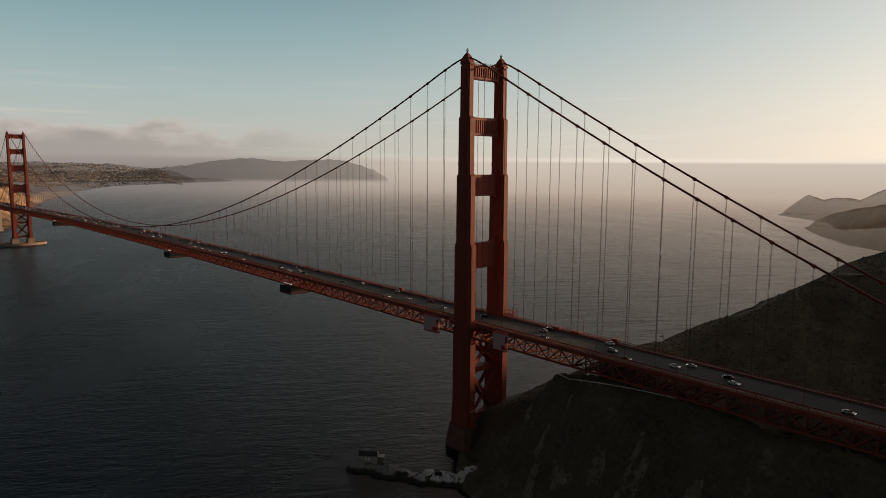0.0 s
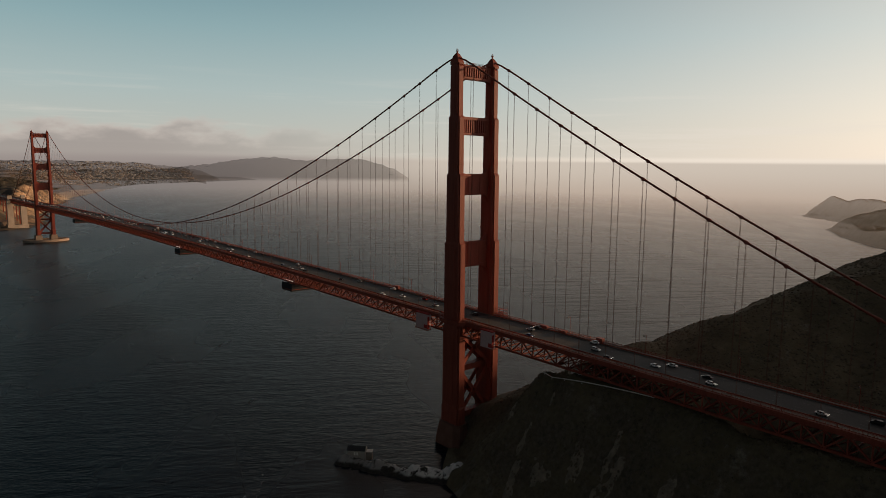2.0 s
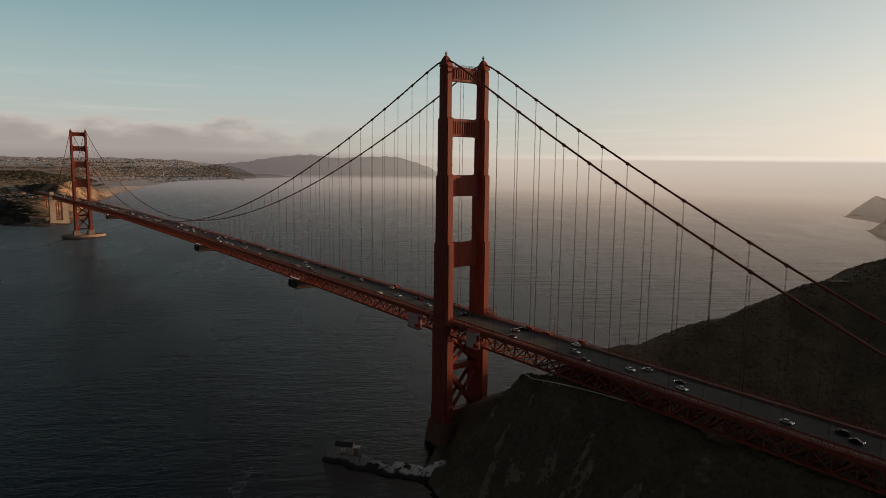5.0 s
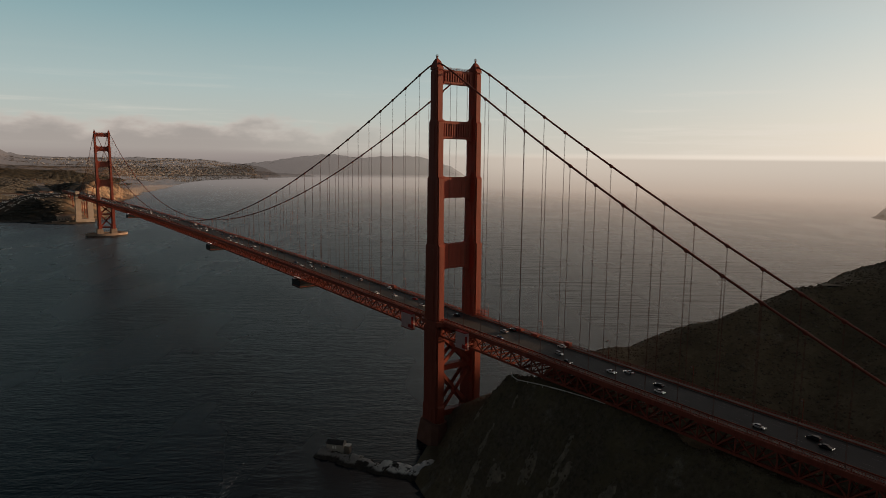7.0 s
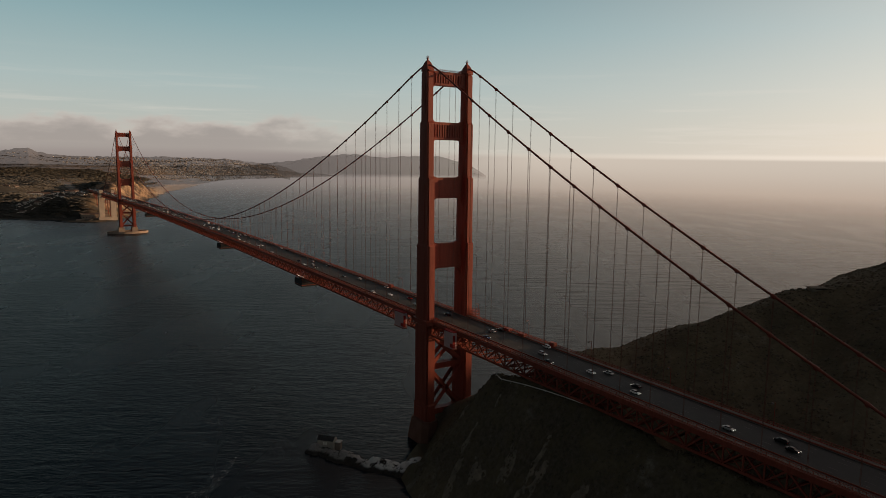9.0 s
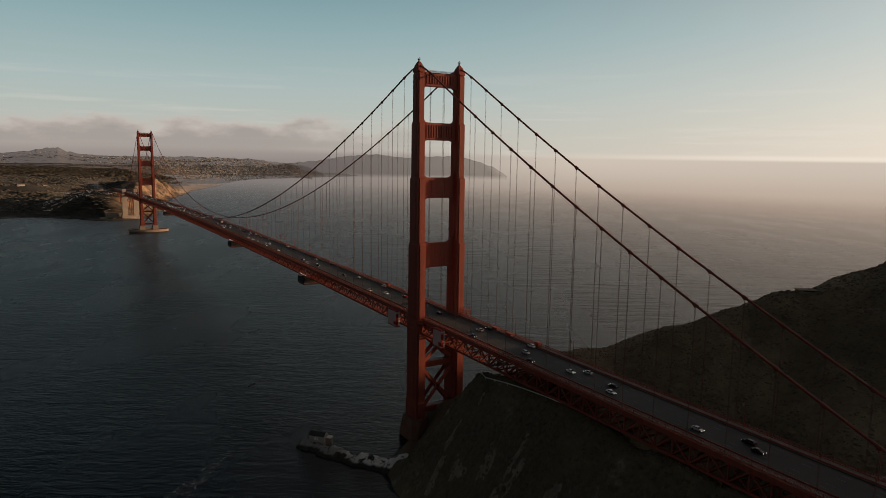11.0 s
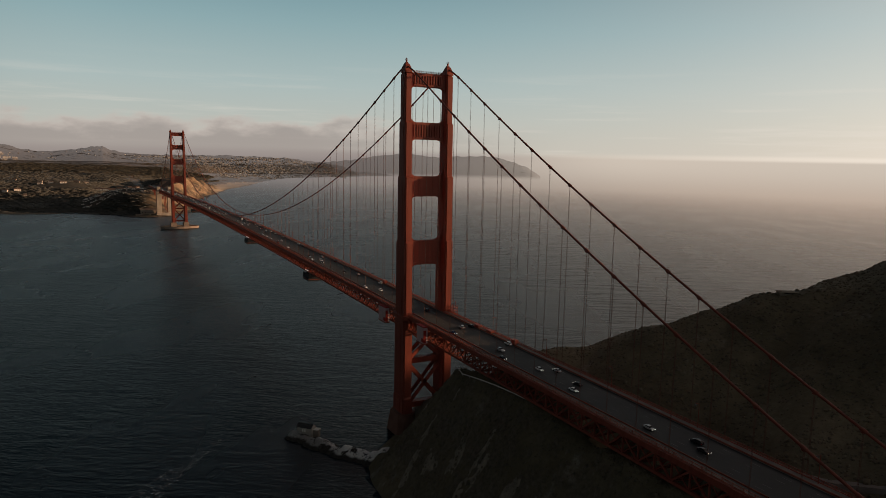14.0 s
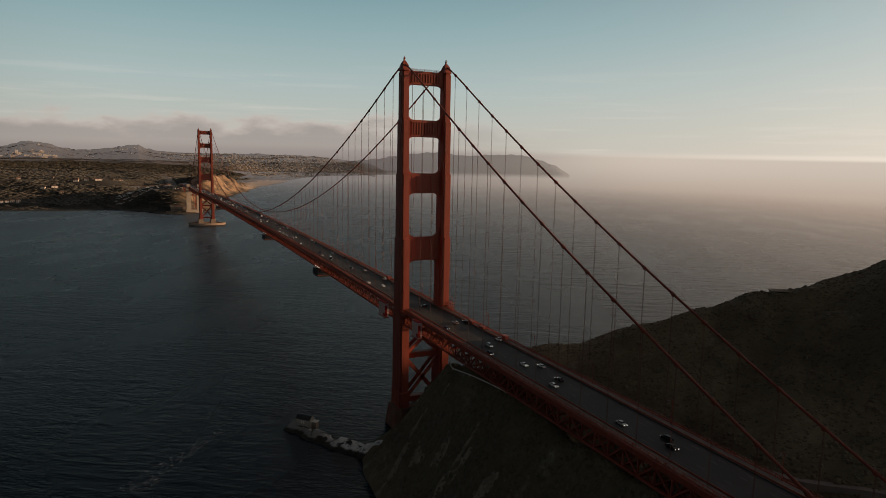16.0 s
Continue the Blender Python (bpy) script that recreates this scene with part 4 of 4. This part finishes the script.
# woods of the south shore
def clumps(name, px, py, pz, r, h, k, mat, label, category):
    """Many uneven crowns in one mesh."""
    n = len(px)
    ring_ = np.arange(k) * 2 * math.pi / k
    verts = np.zeros((n, 3 * k + 1, 3))
    for l, (lev, rad) in enumerate(((-0.4, 1.1), (0.45, 0.92), (0.85, 0.5))):
        rr = r[:, None] * rad * rng.uniform(0.65, 1.3, (n, k))
        a_ = ring_[None] + (math.pi / k if l else 0)
        verts[:, l * k:(l + 1) * k, 0] = px[:, None] + rr * np.cos(a_)
        verts[:, l * k:(l + 1) * k, 1] = py[:, None] + rr * np.sin(a_)
        verts[:, l * k:(l + 1) * k, 2] = pz[:, None] + h[:, None] * lev * rng.uniform(0.8, 1.2, (n, k))
    verts[:, -1] = np.stack([px + r * rng.uniform(-0.3, 0.3, n), py + r * rng.uniform(-0.3, 0.3, n), pz + h], -1)
    tri = []
    for l in range(2):
        for i in range(k):
            a_, b_, c_, d_ = l * k + i, l * k + (i + 1) % k, (l + 1) * k + (i + 1) % k, (l + 1) * k + i
            tri += [(a_, b_, c_), (a_, c_, d_)]
    tri += [(2 * k + i, 2 * k + (i + 1) % k, 3 * k) for i in range(k)]
    tri = (np.array(tri)[None] + (np.arange(n) * (3 * k + 1))[:, None, None]).reshape(-1, 3)
    me = bpy.data.meshes.new(name)
    me.from_pydata(np.stack(fold(*verts.reshape(-1, 3).T), -1), [], tri)
    me.materials.append(mat)
    me.polygons.foreach_set("use_smooth", [True] * len(me.polygons))
    return tagged(new(name, me), label, category, kind="stuff")


cx, cy = rng.uniform(-1000, 700, 60000), rng.uniform(1620, 3700, 60000)
cd = inland(cx, cy)
keep = (cd > 14 + 120 * (cx > -40)) & (rough(cx, cy, 220, 40) + rng.uniform(-0.35, 0.35, cx.shape) > -0.55) & ~((np.abs(cx + 95) < 115) & (np.abs(cy - 1865) < 62)) & ~((cx > 60) & (cd < 170)) & (np.abs(cx) > 22)
cx, cy = cx[keep], cy[keep]
r_ = rng.uniform(5.0, 12.0, len(cx))
clumps("woods", cx, cy, south_height(cx, cy) - 1, r_, r_ * rng.uniform(0.1, 0.24, len(cx)), 6, WOODS, "dark evergreen woods covering the far shore hills", "woods")

fx, fy = rng.uniform(-1100, 700, 15000), rng.uniform(3600, 4900, 15000)
keep = inland(fx, fy) > 280 + np.clip(fy - 4100, 0, 900) * 0.8
fx, fy = fx[keep], fy[keep]
r_ = rng.uniform(9, 20, len(fx))
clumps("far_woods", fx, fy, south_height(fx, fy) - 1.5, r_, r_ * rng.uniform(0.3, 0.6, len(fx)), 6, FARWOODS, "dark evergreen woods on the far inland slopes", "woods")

# ---- north shore: scrub, rocks, the old signal house ----
sx_, sy_ = rng.uniform(-75, 260, 70000), rng.uniform(-400, -20, 70000)
sz_ = north_height(sx_, sy_)
keep = (sz_ > 5) & (rough(sx_, sy_, 30, 50) + rng.uniform(-0.5, 0.5, sx_.shape) > -0.6)
sx_, sy_, sz_ = sx_[keep][:38000], sy_[keep][:38000], sz_[keep][:38000]
r_ = rng.uniform(0.4, 1.1, len(sx_)) * np.where(rng.random(len(sx_)) < 0.04, 1.8, 1.0)
clumps("scrub", sx_, sy_, sz_ - r_ * 0.75, r_, r_ * rng.uniform(0.95, 1.35, len(sx_)), 5, SCRUB, "low dry coastal scrub on the steep hillside", "scrub")


def wet_rock(n, pos):
    mid, fine = n.noise(pos, 0.25, 5.0, 0.65), n.noise(pos, 1.3, 4.0)
    c = n.ramp(fine, (0.3, (0.02, 0.018, 0.016)), (0.7, (0.07, 0.06, 0.05)))
    z = n.node("ShaderNodeSeparateXYZ")
    n.put(z.inputs[0], pos)
    white = n.math("MULTIPLY", n.math("MULTIPLY", n.step(mid, 0.40, 0.50), n.step(z.outputs[2], 1.2, 2.4)), n.step(z.outputs[0], -70.0, -54.0, 0.35, 1.0))
    return n.mix(white, c, (0.80, 0.77, 0.73)), 0.8, 0.0, n.math("ADD", mid, fine)


ROCK = material("wet_rock_with_droppings", wet_rock, 1.0)


def rocks_height(px, py):
    z = ridge(px, py, [(-77, 20, 2.5), (-72, 11, 3.8), (-66, -3, 4.0), (-60, -13, 4.2), (-53, -23, 5.0), (-45, -30, 5.5), (-37, -33, 6)], 1.0, 3)
    return z + rough(px, py, 9, 61) * 1.6 + rough(px, py, 2.5, 62, 2) * 0.6


xs, ys_ = np.arange(-100, -24, 0.8), np.arange(-66, 34, 0.8)
gx, gy = np.meshgrid(xs, ys_)
islet = solid("rock_islet", grid(xs, ys_, np.maximum(rocks_height(gx, gy), -4)), ROCK, "dark wet rocks streaked white beside the hillside", "rocks")
sig = thing("signal_house", "derelict pale masonry house with a dark roof on rocks", "house", at=pose(-70.5, 16, 3.2, 0, 0, -47) @ Matrix.Scale(0.82, 4))
part("wall", Shape().box(-6.2, 6.2, -3.2, 3.2, -2.5, 4.6).add([(6.2, -3.2, 4.6), (6.2, 3.2, 4.6), (6.2, 0, 6.8), (5.9, -3.2, 4.6), (5.9, 3.2, 4.6), (5.9, 0, 6.8)], [(0, 1, 2), (5, 4, 3), (0, 3, 4, 1), (1, 4, 5, 2), (2, 5, 3, 0)]), DULL, sig)
part("roof", Shape().add([(-6.6, -3.6, 4.4), (5.8, -3.6, 4.4), (5.8, 3.6, 4.4), (-6.6, 3.6, 4.4), (-6.6, 0, 6.7), (5.8, 0, 6.7)], [(3, 2, 1, 0), (0, 1, 5, 4), (2, 3, 4, 5), (1, 2, 5), (3, 0, 4)]), ASPHALT, sig, "dark weathered roof")
for x in (-1.2, 0.6):
    part("window", Shape().box(x - 0.55, x + 0.55, -3.35, -3.1, 1.4, 3.4), PALE, sig, "boarded pale window")
part("window", Shape().box(6.1, 6.35, -0.6, 0.6, 1.4, 3.2), GLASS, sig)
part("annex", Shape().box(6.2, 10.0, -1.0, 3.0, -2.5, 3.0), CONCRETE, sig)
part("annex_roof", Shape().box(6.0, 10.3, -1.3, 3.3, 3.0, 3.3), PALE, sig, "pale flat roof")

# pale bare earth and rock showing through the scrub
OUTCROP = speckled("pale_bare_earth", (0.12, 0.10, 0.075), (0.32, 0.265, 0.20), 0.95, 0.25, fine=1.6, bump=0.8)


def outcrop(x, y, long_, wide, turn, seed):
    """An uneven patch that lies on the slope, long_ metres down it."""
    us, vs = np.linspace(-1, 1, 26), np.linspace(-1, 1, 18)
    gu, gv = np.meshgrid(us, vs)
    c, k = math.cos(radians(turn)), math.sin(radians(turn))
    px = x + gu * long_ * c - gv * wide * k
    py = y + gu * long_ * k + gv * wide * c
    lift = 0.75 - np.hypot(gu, gv) + rough(px, py, 4.0, seed, 3) * 0.45
    z = north_height(px, py) + np.clip(lift, -0.8, 0.5) * 0.9 + rough(px, py, 1.3, seed + 1, 2) * 0.16
    s = Shape()
    s.v = np.stack([px, py, z], -1).reshape(-1, 3).tolist()
    s.f = [(j * 26 + i, j * 26 + i + 1, (j + 1) * 26 + i + 1, (j + 1) * 26 + i) for j in range(17) for i in range(25)]
    solid("rock_outcrop", s, OUTCROP, "pale bare rock and earth outcrop on the scrubby slope", "rock", "outcrops")


for k, (x, y, l, w_, a) in enumerate(((-47, -77, 9, 3.0, 12), (-40, -90, 4, 6.5, 5), (-34, -105, 6.5, 4.5, 0), (-29, -121, 8, 2.2, -8), (-32, -73.5, 6, 2.6, 10), (-20.5, -80, 4, 0.9, 8), (-38, -124, 9, 4, -30), (-58, -78, 5, 4, 20), (-37, -150, 7, 3, -5), (-24, -58, 5, 2, 25))):
    outcrop(x, y, l, w_, a, 80 + k)

# hillside road west of the bridge, and the old gun emplacement on the ridge
path = [(33, -196), (34.5, -206), (35.2, -218), (36.3, -229), (38.5, -237), (42.4, -244), (45.7, -251), (49.3, -259), (54, -270), (58, -285)]
road = Shape()
for k, (x, y) in enumerate(path):
    a, b = path[max(k - 1, 0)], path[min(k + 1, len(path) - 1)]
    d = Vector((b[0] - a[0], b[1] - a[1])).normalized()
    z = one_height(north_height, x, y) + 0.5
    road.v += [(x - d.y * 2.2, y + d.x * 2.2, z), (x + d.y * 2.2, y - d.x * 2.2, z), (x + d.y * 2.8, y - d.x * 2.8, z - 3.5), (x - d.y * 2.8, y + d.x * 2.8, z - 3.5)]
road.f = [(4 * k + i, 4 * k + 4 + i, 4 * k + 4 + (i + 1) % 4, 4 * k + (i + 1) % 4) for k in range(len(path) - 1) for i in range(4)] + [(0, 1, 2, 3), tuple(4 * len(path) - 1 - i for i in range(4))]
solid("hillside_road", road, WALKWAY, "narrow pale grey road cut into the dark hillside", "road", kind="structure")
bz = one_height(north_height, 123, -158)
bunker = thing("gun_emplacement", "low old concrete gun emplacement on the ridge", "bunker", at=pose(123, -158, bz, 0, 0, -35))
part("wall", Shape().prism([(-5, -2.5), (5, -2.5), (5, 2.5), (-5, 2.5)], -3, 0.3), OUTCROP, bunker)
part("roof_slab", Shape().box(-5.5, 5.5, -3, 3, 0.3, 0.6), OUTCROP, bunker)
part("embrasure", Shape().box(-3, 3, -2.65, -2.4, -0.25, 0.2), GLASS, bunker, "dark slit opening")

# guard rail along the road end on the spur
rail_ = thing("guard_rail", "pale roadside guard rail on the hill spur", "guard rail")
line = [(-10.0, -65.0), (-12.6, -68), (-14.0, -74), (-14.2, -82), (-13.6, -92), (-13.2, -106), (-13.0, -120), (-12.5, -140)]
hz = [one_height(north_height, x, y) for x, y in line]
for (a, za), (b, zb) in zip(zip(line, hz), zip(line[1:], hz[1:])):
    part("rail", Shape().beam((*a, za + 0.8), (*b, zb + 0.8), 0.3, 0.42), GUARD, rail_)
    part("post", Shape().box(a[0] - 0.1, a[0] + 0.1, a[1] - 0.1, a[1] + 0.1, za - 0.5, za + 0.8), GUARD, rail_)

# ---- on the bridge ----
post = Shape().tube([(0, 0, 0), (0, 0, 1.2)], 0.22, 8).tube([(0, 0, 1.2), (0, 0, 9.0)], 0.12, 6).tube([(0, 0, 8.9), (-0.6, 0, 9.35), (-1.8, 0, 9.4)], 0.09, 5)
lantern = Shape().prism([(-2.3, -0.35), (-1.4, -0.35), (-1.4, 0.35), (-2.3, 0.35)], 8.75, 9.3, [(-2.2, -0.2), (-1.5, -0.2), (-1.5, 0.2), (-2.2, 0.2)])
lamp = thing("street_lamp", "slim red-painted street lamp on the bridge walkway", "street lamp", "bridge lamps", at=pose(12.7, 28, deck_z(28) + 0.28))
part("post", post, STEEL, lamp)
part("lantern", lantern, LAMPGLASS, lamp, "pale glass lantern")
for k in range(-7, 28):
    y = 28 + 45.72 * k
    if k != 0 and abs(y - SPAN) > 8:
        copy_thing(lamp, pose(12.7, y, deck_z(y) + 0.28))

for y0, y1 in ((-34.2, -25.6), (20.4, 31.6)):
    b = thing("scaffold_enclosure", "grey sheeted work enclosure hung on the truss, red below", "scaffold", "work enclosures")
    yc = (y0 + y1) / 2
    part("sheeting", Shape().box(-17.0, -14.3, y0, y1, 65.4, 74.6), SHEET, b)
    part("deck_frame", Shape().box(-17.3, -14.15, y0 - 0.3, y1 + 0.3, 64.8, 65.4), STEEL, b)
    part("top_frame", Shape().box(-17.3, -14.15, y0 - 0.3, y1 + 0.3, 74.6, 75.1), PLAINRED, b, "red top rim")
    # red glow on the enclosure painted as red patches, below and at the end
    part("red_glow_patch", Shape().box(-17.06, -16.9, y0, y0 + (y1 - y0) * 0.3, 66.0, 68.2), PLAINRED, b, "red glow painted as a flat patch")
    part("end_glow_patch", Shape().box(-17.0, -15.4, y0 - 0.08, y0 - 0.02, 65.6, 73.0), PLAINRED, b, "red glow painted as a flat patch")
for y in (200, 452, 940):
    g = thing("maintenance_traveler", "dark netted maintenance platform slung below the truss", "platform", "travelers", at=pose(0, y, deck_z(y)))
    part("platform", Shape().box(-16.5, 16.5, -8.5, 8.5, -14.6, -14.2), STEEL, g)
    for sx in (-1, 1):
        part("side_net", Shape().slab([(sx * 16.4, -14.2), (sx * 16.6, -14.2), (sx * 16.1, -9.6), (sx * 15.9, -9.6)], -8.4, 8.4), NET, g, "dark grey containment net")
    for yy in (-8.4, 8.2):
        part("end_net", Shape().box(-16.4, 16.4, yy, yy + 0.2, -14.2, -10.4), NET, g, "dark grey containment net")
    part("net_floor", Shape().prism([(-16.4, -8.3), (16.4, -8.3), (16.4, 8.3), (-16.4, 8.3)], -15.8, -14.6), NET, g, "sagging dark net")
    for x in (-15.2, -5, 5, 15.2):
        part("hanger", Shape().box(x - 0.15, x + 0.15, -6.6, -6.3, -14.2, -8.6).box(x - 0.15, x + 0.15, 6.3, 6.6, -14.2, -8.6), STEEL, g)
    for k in range(6):
        part("work_lamp", Shape().box(-14.75, -14.45, -6.8 + 2.6 * k, -6.4 + 2.6 * k, -7.9, -7.6), HEADLIGHT, g, "small lit work lamp")

for y, l, h, mat, lab in ((-84, 3.5, 2.3, STEEL, "orange-red site cabin on the walkway"), (-47, 5.0, 1.3, STEEL, "orange-red work trailer parked on the walkway"), (-60, 5.0, 1.2, STEEL, "orange-red work trailer parked on the walkway"), (88, 4.0, 2.2, STEEL, "orange-red site cabin on the walkway")):
    t = thing("site_cabin", lab, "cabin", "site cabins", at=pose(11.3, y, deck_z(y) + 0.3))
    part("body", Shape().box(-1.1, 1.1, -l / 2, l / 2, 0.25, h), mat, t)
    part("roof", Shape().box(-1.2, 1.2, -l / 2 - 0.1, l / 2 + 0.1, h, h + 0.12), mat, t)
    part("door", Shape().box(-1.16, -1.08, -0.5, 0.5, 0.35, h * 0.85), PLAINRED, t)
    for yy in (-l / 3, l / 3):
        part("skid", Shape().box(-1.0, 1.0, yy - 0.2, yy + 0.2, 0, 0.25), RUBBER, t)

TAIL = flat("red_tail_lamp", (0.4, 0.01, 0.01), 0.3)


def lofted(sections):
    """A body from cross sections along y: y, half breadth, foot, head."""
    s = Shape()
    for y, hw, z0, z1 in sections:
        r = min(0.18, (z1 - z0) * 0.3)
        s.v += [(-hw + r * 0.5, y, z0), (hw - r * 0.5, y, z0), (hw, y, z0 + r), (hw * 0.97, y, z1 - r), (hw * 0.97 - r, y, z1), (-hw * 0.97 + r, y, z1), (-hw * 0.97, y, z1 - r), (-hw, y, z0 + r)]
    for i in range(len(sections) - 1):
        s.f += [(i * 8 + j, i * 8 + (j + 1) % 8, (i + 1) * 8 + (j + 1) % 8, (i + 1) * 8 + j) for j in range(8)]
    s.f += [tuple(range(7, -1, -1)), tuple((len(sections) - 1) * 8 + j for j in range(8))]
    return s


wheel_me = Shape().tube([(-0.11, 0, 0), (0.11, 0, 0)], 0.34, 12).mesh("tyre", RUBBER)
CARS = {}


def car(kind, paint, word):
    """A car that points along +y."""
    long_ = {"saloon": 4.7, "wagon": 4.8, "van": 5.6}[kind]
    h = long_ / 2
    name, cat = {"saloon": ("car", "car"), "wagon": ("car", "car"), "van": ("van", "van")}[kind]
    t = thing(name, word + {"saloon": " saloon car", "wagon": " sport utility car", "van": " delivery van"}[kind] + " in a traffic lane on the bridge", cat, "bridge traffic")
    if kind == "van":
        part("body", lofted([(-h, 0.95, 0.4, 2.35), (-h + 0.15, 1.0, 0.3, 2.5), (h - 1.6, 1.0, 0.3, 2.5), (h - 0.9, 0.98, 0.3, 1.5), (h - 0.1, 0.95, 0.35, 1.15), (h, 0.85, 0.45, 0.95)]), paint, t)
        part("windscreen", lofted([(h - 1.58, 0.88, 1.5, 2.4), (h - 0.92, 0.88, 1.42, 1.56)]), GLASS, t)
    else:
        up_ = 0.25 if kind == "wagon" else 0.0
        part("body", lofted([(-h, 0.78, 0.5, 0.85 + up_), (-h + 0.12, 0.88, 0.32, 0.98 + up_), (-h + 1.0, 0.92, 0.26, 1.0 + up_), (h - 1.5, 0.92, 0.26, 0.98 + up_), (h - 0.5, 0.9, 0.28, 0.85 + up_), (h - 0.06, 0.84, 0.35, 0.7 + up_), (h, 0.7, 0.45, 0.62 + up_)]), paint, t)
        back = -h + (0.15 if kind == "wagon" else 0.75)
        part("glasshouse", lofted([(back, 0.74, 0.9 + up_, 1.0 + up_), (back + 0.45, 0.72, 0.9 + up_, 1.38 + up_), (0.35, 0.7, 0.9 + up_, 1.42 + up_), (h - 1.25, 0.78, 0.85 + up_, 0.98 + up_)]), GLASS, t)
        part("roof", lofted([(back + 0.5, 0.66, 1.37 + up_, 1.46 + up_), (-0.4, 0.68, 1.4 + up_, 1.5 + up_), (0.4, 0.64, 1.38 + up_, 1.46 + up_)]), paint, t)
    for wx in (-0.82, 0.82):
        for wy in (-h + 0.85, h - 0.85):
            part("wheel", wheel_me, RUBBER, t, m=pose(wx, wy, 0.34))
        part("headlight", Shape().box(wx * 0.8 - 0.17, wx * 0.8 + 0.17, h - 0.12, h + 0.03, 0.6, 0.76), HEADLIGHT, t, "lit headlight")
        part("tail_lamp", Shape().box(wx * 0.85 - 0.15, wx * 0.85 + 0.15, -h - 0.03, -h + 0.1, 0.65, 0.85), TAIL, t)
    return t


kinds = [("saloon", WHITE, "white"), ("wagon", WHITE, "white"), ("saloon", SILVER, "silver"), ("wagon", SILVER, "silver"), ("saloon", DARK, "black"), ("wagon", DARK, "black"), ("saloon", RED, "dark red"), ("saloon", BLUE, "dark blue"), ("van", WHITE, "white")]
odds = [0.24, 0.15, 0.18, 0.1, 0.11, 0.08, 0.06, 0.06, 0.02]
for x in (-8.0, -4.8, -1.7, 1.7, 4.8, 8.0):
    y = -335 + rng.uniform(0, 40)
    while y < SPAN + 320:
        k = int(rng.choice(9, p=odds))
        m = pose(x + rng.uniform(-0.25, 0.25), y, deck_z(y) + 0.06, 0, 0, 0 if x > 0 else 180)
        if k in CARS:
            copy_thing(CARS[k], m)
        else:
            CARS[k] = car(*kinds[k])
            CARS[k].matrix_basis = m
        y += (30 if y < 250 else 14) + rng.exponential(95 if y < 250 else 45)


# foam of a passing boat's wake
FOAM = bpy.data.materials.new("thin_sea_foam")
n_ = Net(nodes_of(FOAM))
b_, t_, x_ = n_.node("ShaderNodeBsdfDiffuse"), n_.node("ShaderNodeBsdfTransparent"), n_.node("ShaderNodeMixShader")
n_.put(b_.inputs[0], (0.6, 0.62, 0.62))
pos_ = n_.node("ShaderNodeNewGeometry").outputs["Position"]
n_.put(x_.inputs[0], n_.math("MULTIPLY", n_.step(n_.noise(n_.stretch(pos_, (0.5, 0.5, 1)), 1.0, 5.0, 0.7), 0.46, 0.7), 0.42))
n_.put(x_.inputs[1], t_.outputs[0]), n_.put(x_.inputs[2], b_.outputs[0])
n_.put(n_.node("ShaderNodeOutputMaterial").inputs[0], x_.outputs[0])
wake = Shape()
for k in range(24):
    u = k / 23
    cx_, cy_ = -118 - 52 * u, 34 - 62 * u
    hw = 1.5 + 7.5 * u
    wake.v += [(cx_ - hw * 0.75, cy_ + hw * 0.65, 0.35), (cx_ + hw * 0.75, cy_ - hw * 0.65, 0.35)]
wake.f = [(2 * k, 2 * k + 1, 2 * k + 3, 2 * k + 2) for k in range(23)]
tide = [(-300, 1050), (-166, 1125), (-99, 1192), (-42, 1258)]
for (ax, ay), (bx, by) in zip(tide, tide[1:]):
    wake.add([(ax, ay - 7, 0.35), (bx, by - 6, 0.35), (bx, by + 6, 0.35), (ax, ay + 7, 0.35)], [(0, 1, 2, 3)])
surf = [p for p in COAST if p[0] > 200 and p[1] < 5000]
for (ax, ay), (bx, by) in zip(surf, surf[1:]):
    for k in range(6):
        px, py, qx, qy = ax + (bx - ax) * k / 6, ay + (by - ay) * k / 6, ax + (bx - ax) * (k + 1) / 6, ay + (by - ay) * (k + 1) / 6
        wake.add([(px + 4, py - 2, 0.4), (qx + 4, qy - 2, 0.4), (qx + 26, qy - 9, 0.4), (px + 26, py - 9, 0.4)], [(0, 1, 2, 3)])
tagged(solid("foam", folded(wake), FOAM, "faint white foam of a boat wake and surf on the water", "foam"), kind="stuff")

frame_t = thing("scaffold", "orange-lit work scaffold beside the tower leg", "scaffold", at=pose(15.6, -9.5, deck_z(-9.5)))
for x in (-1.6, 1.6):
    for y in (-3.2, 0, 3.2):
        part("upright", Shape().box(x - 0.09, x + 0.09, y - 0.09, y + 0.09, -2.0, 4.6), STEEL, frame_t)
for z in (-0.2, 1.6, 3.4):
    part("platform", Shape().box(-1.7, 1.7, -3.3, 3.3, z, z + 0.14), STEEL, frame_t)
    for x in (-1.6, 1.6):
        part("ledger", Shape().box(x - 0.05, x + 0.05, -3.3, 3.3, z + 1.0, z + 1.1), STEEL, frame_t)
vy_, vx_ = -84.0, -7.5
copy_thing(CARS[8], pose(vx_, vy_, one_height(north_height, vx_, vy_) + 0.1, 0, 0, 30))
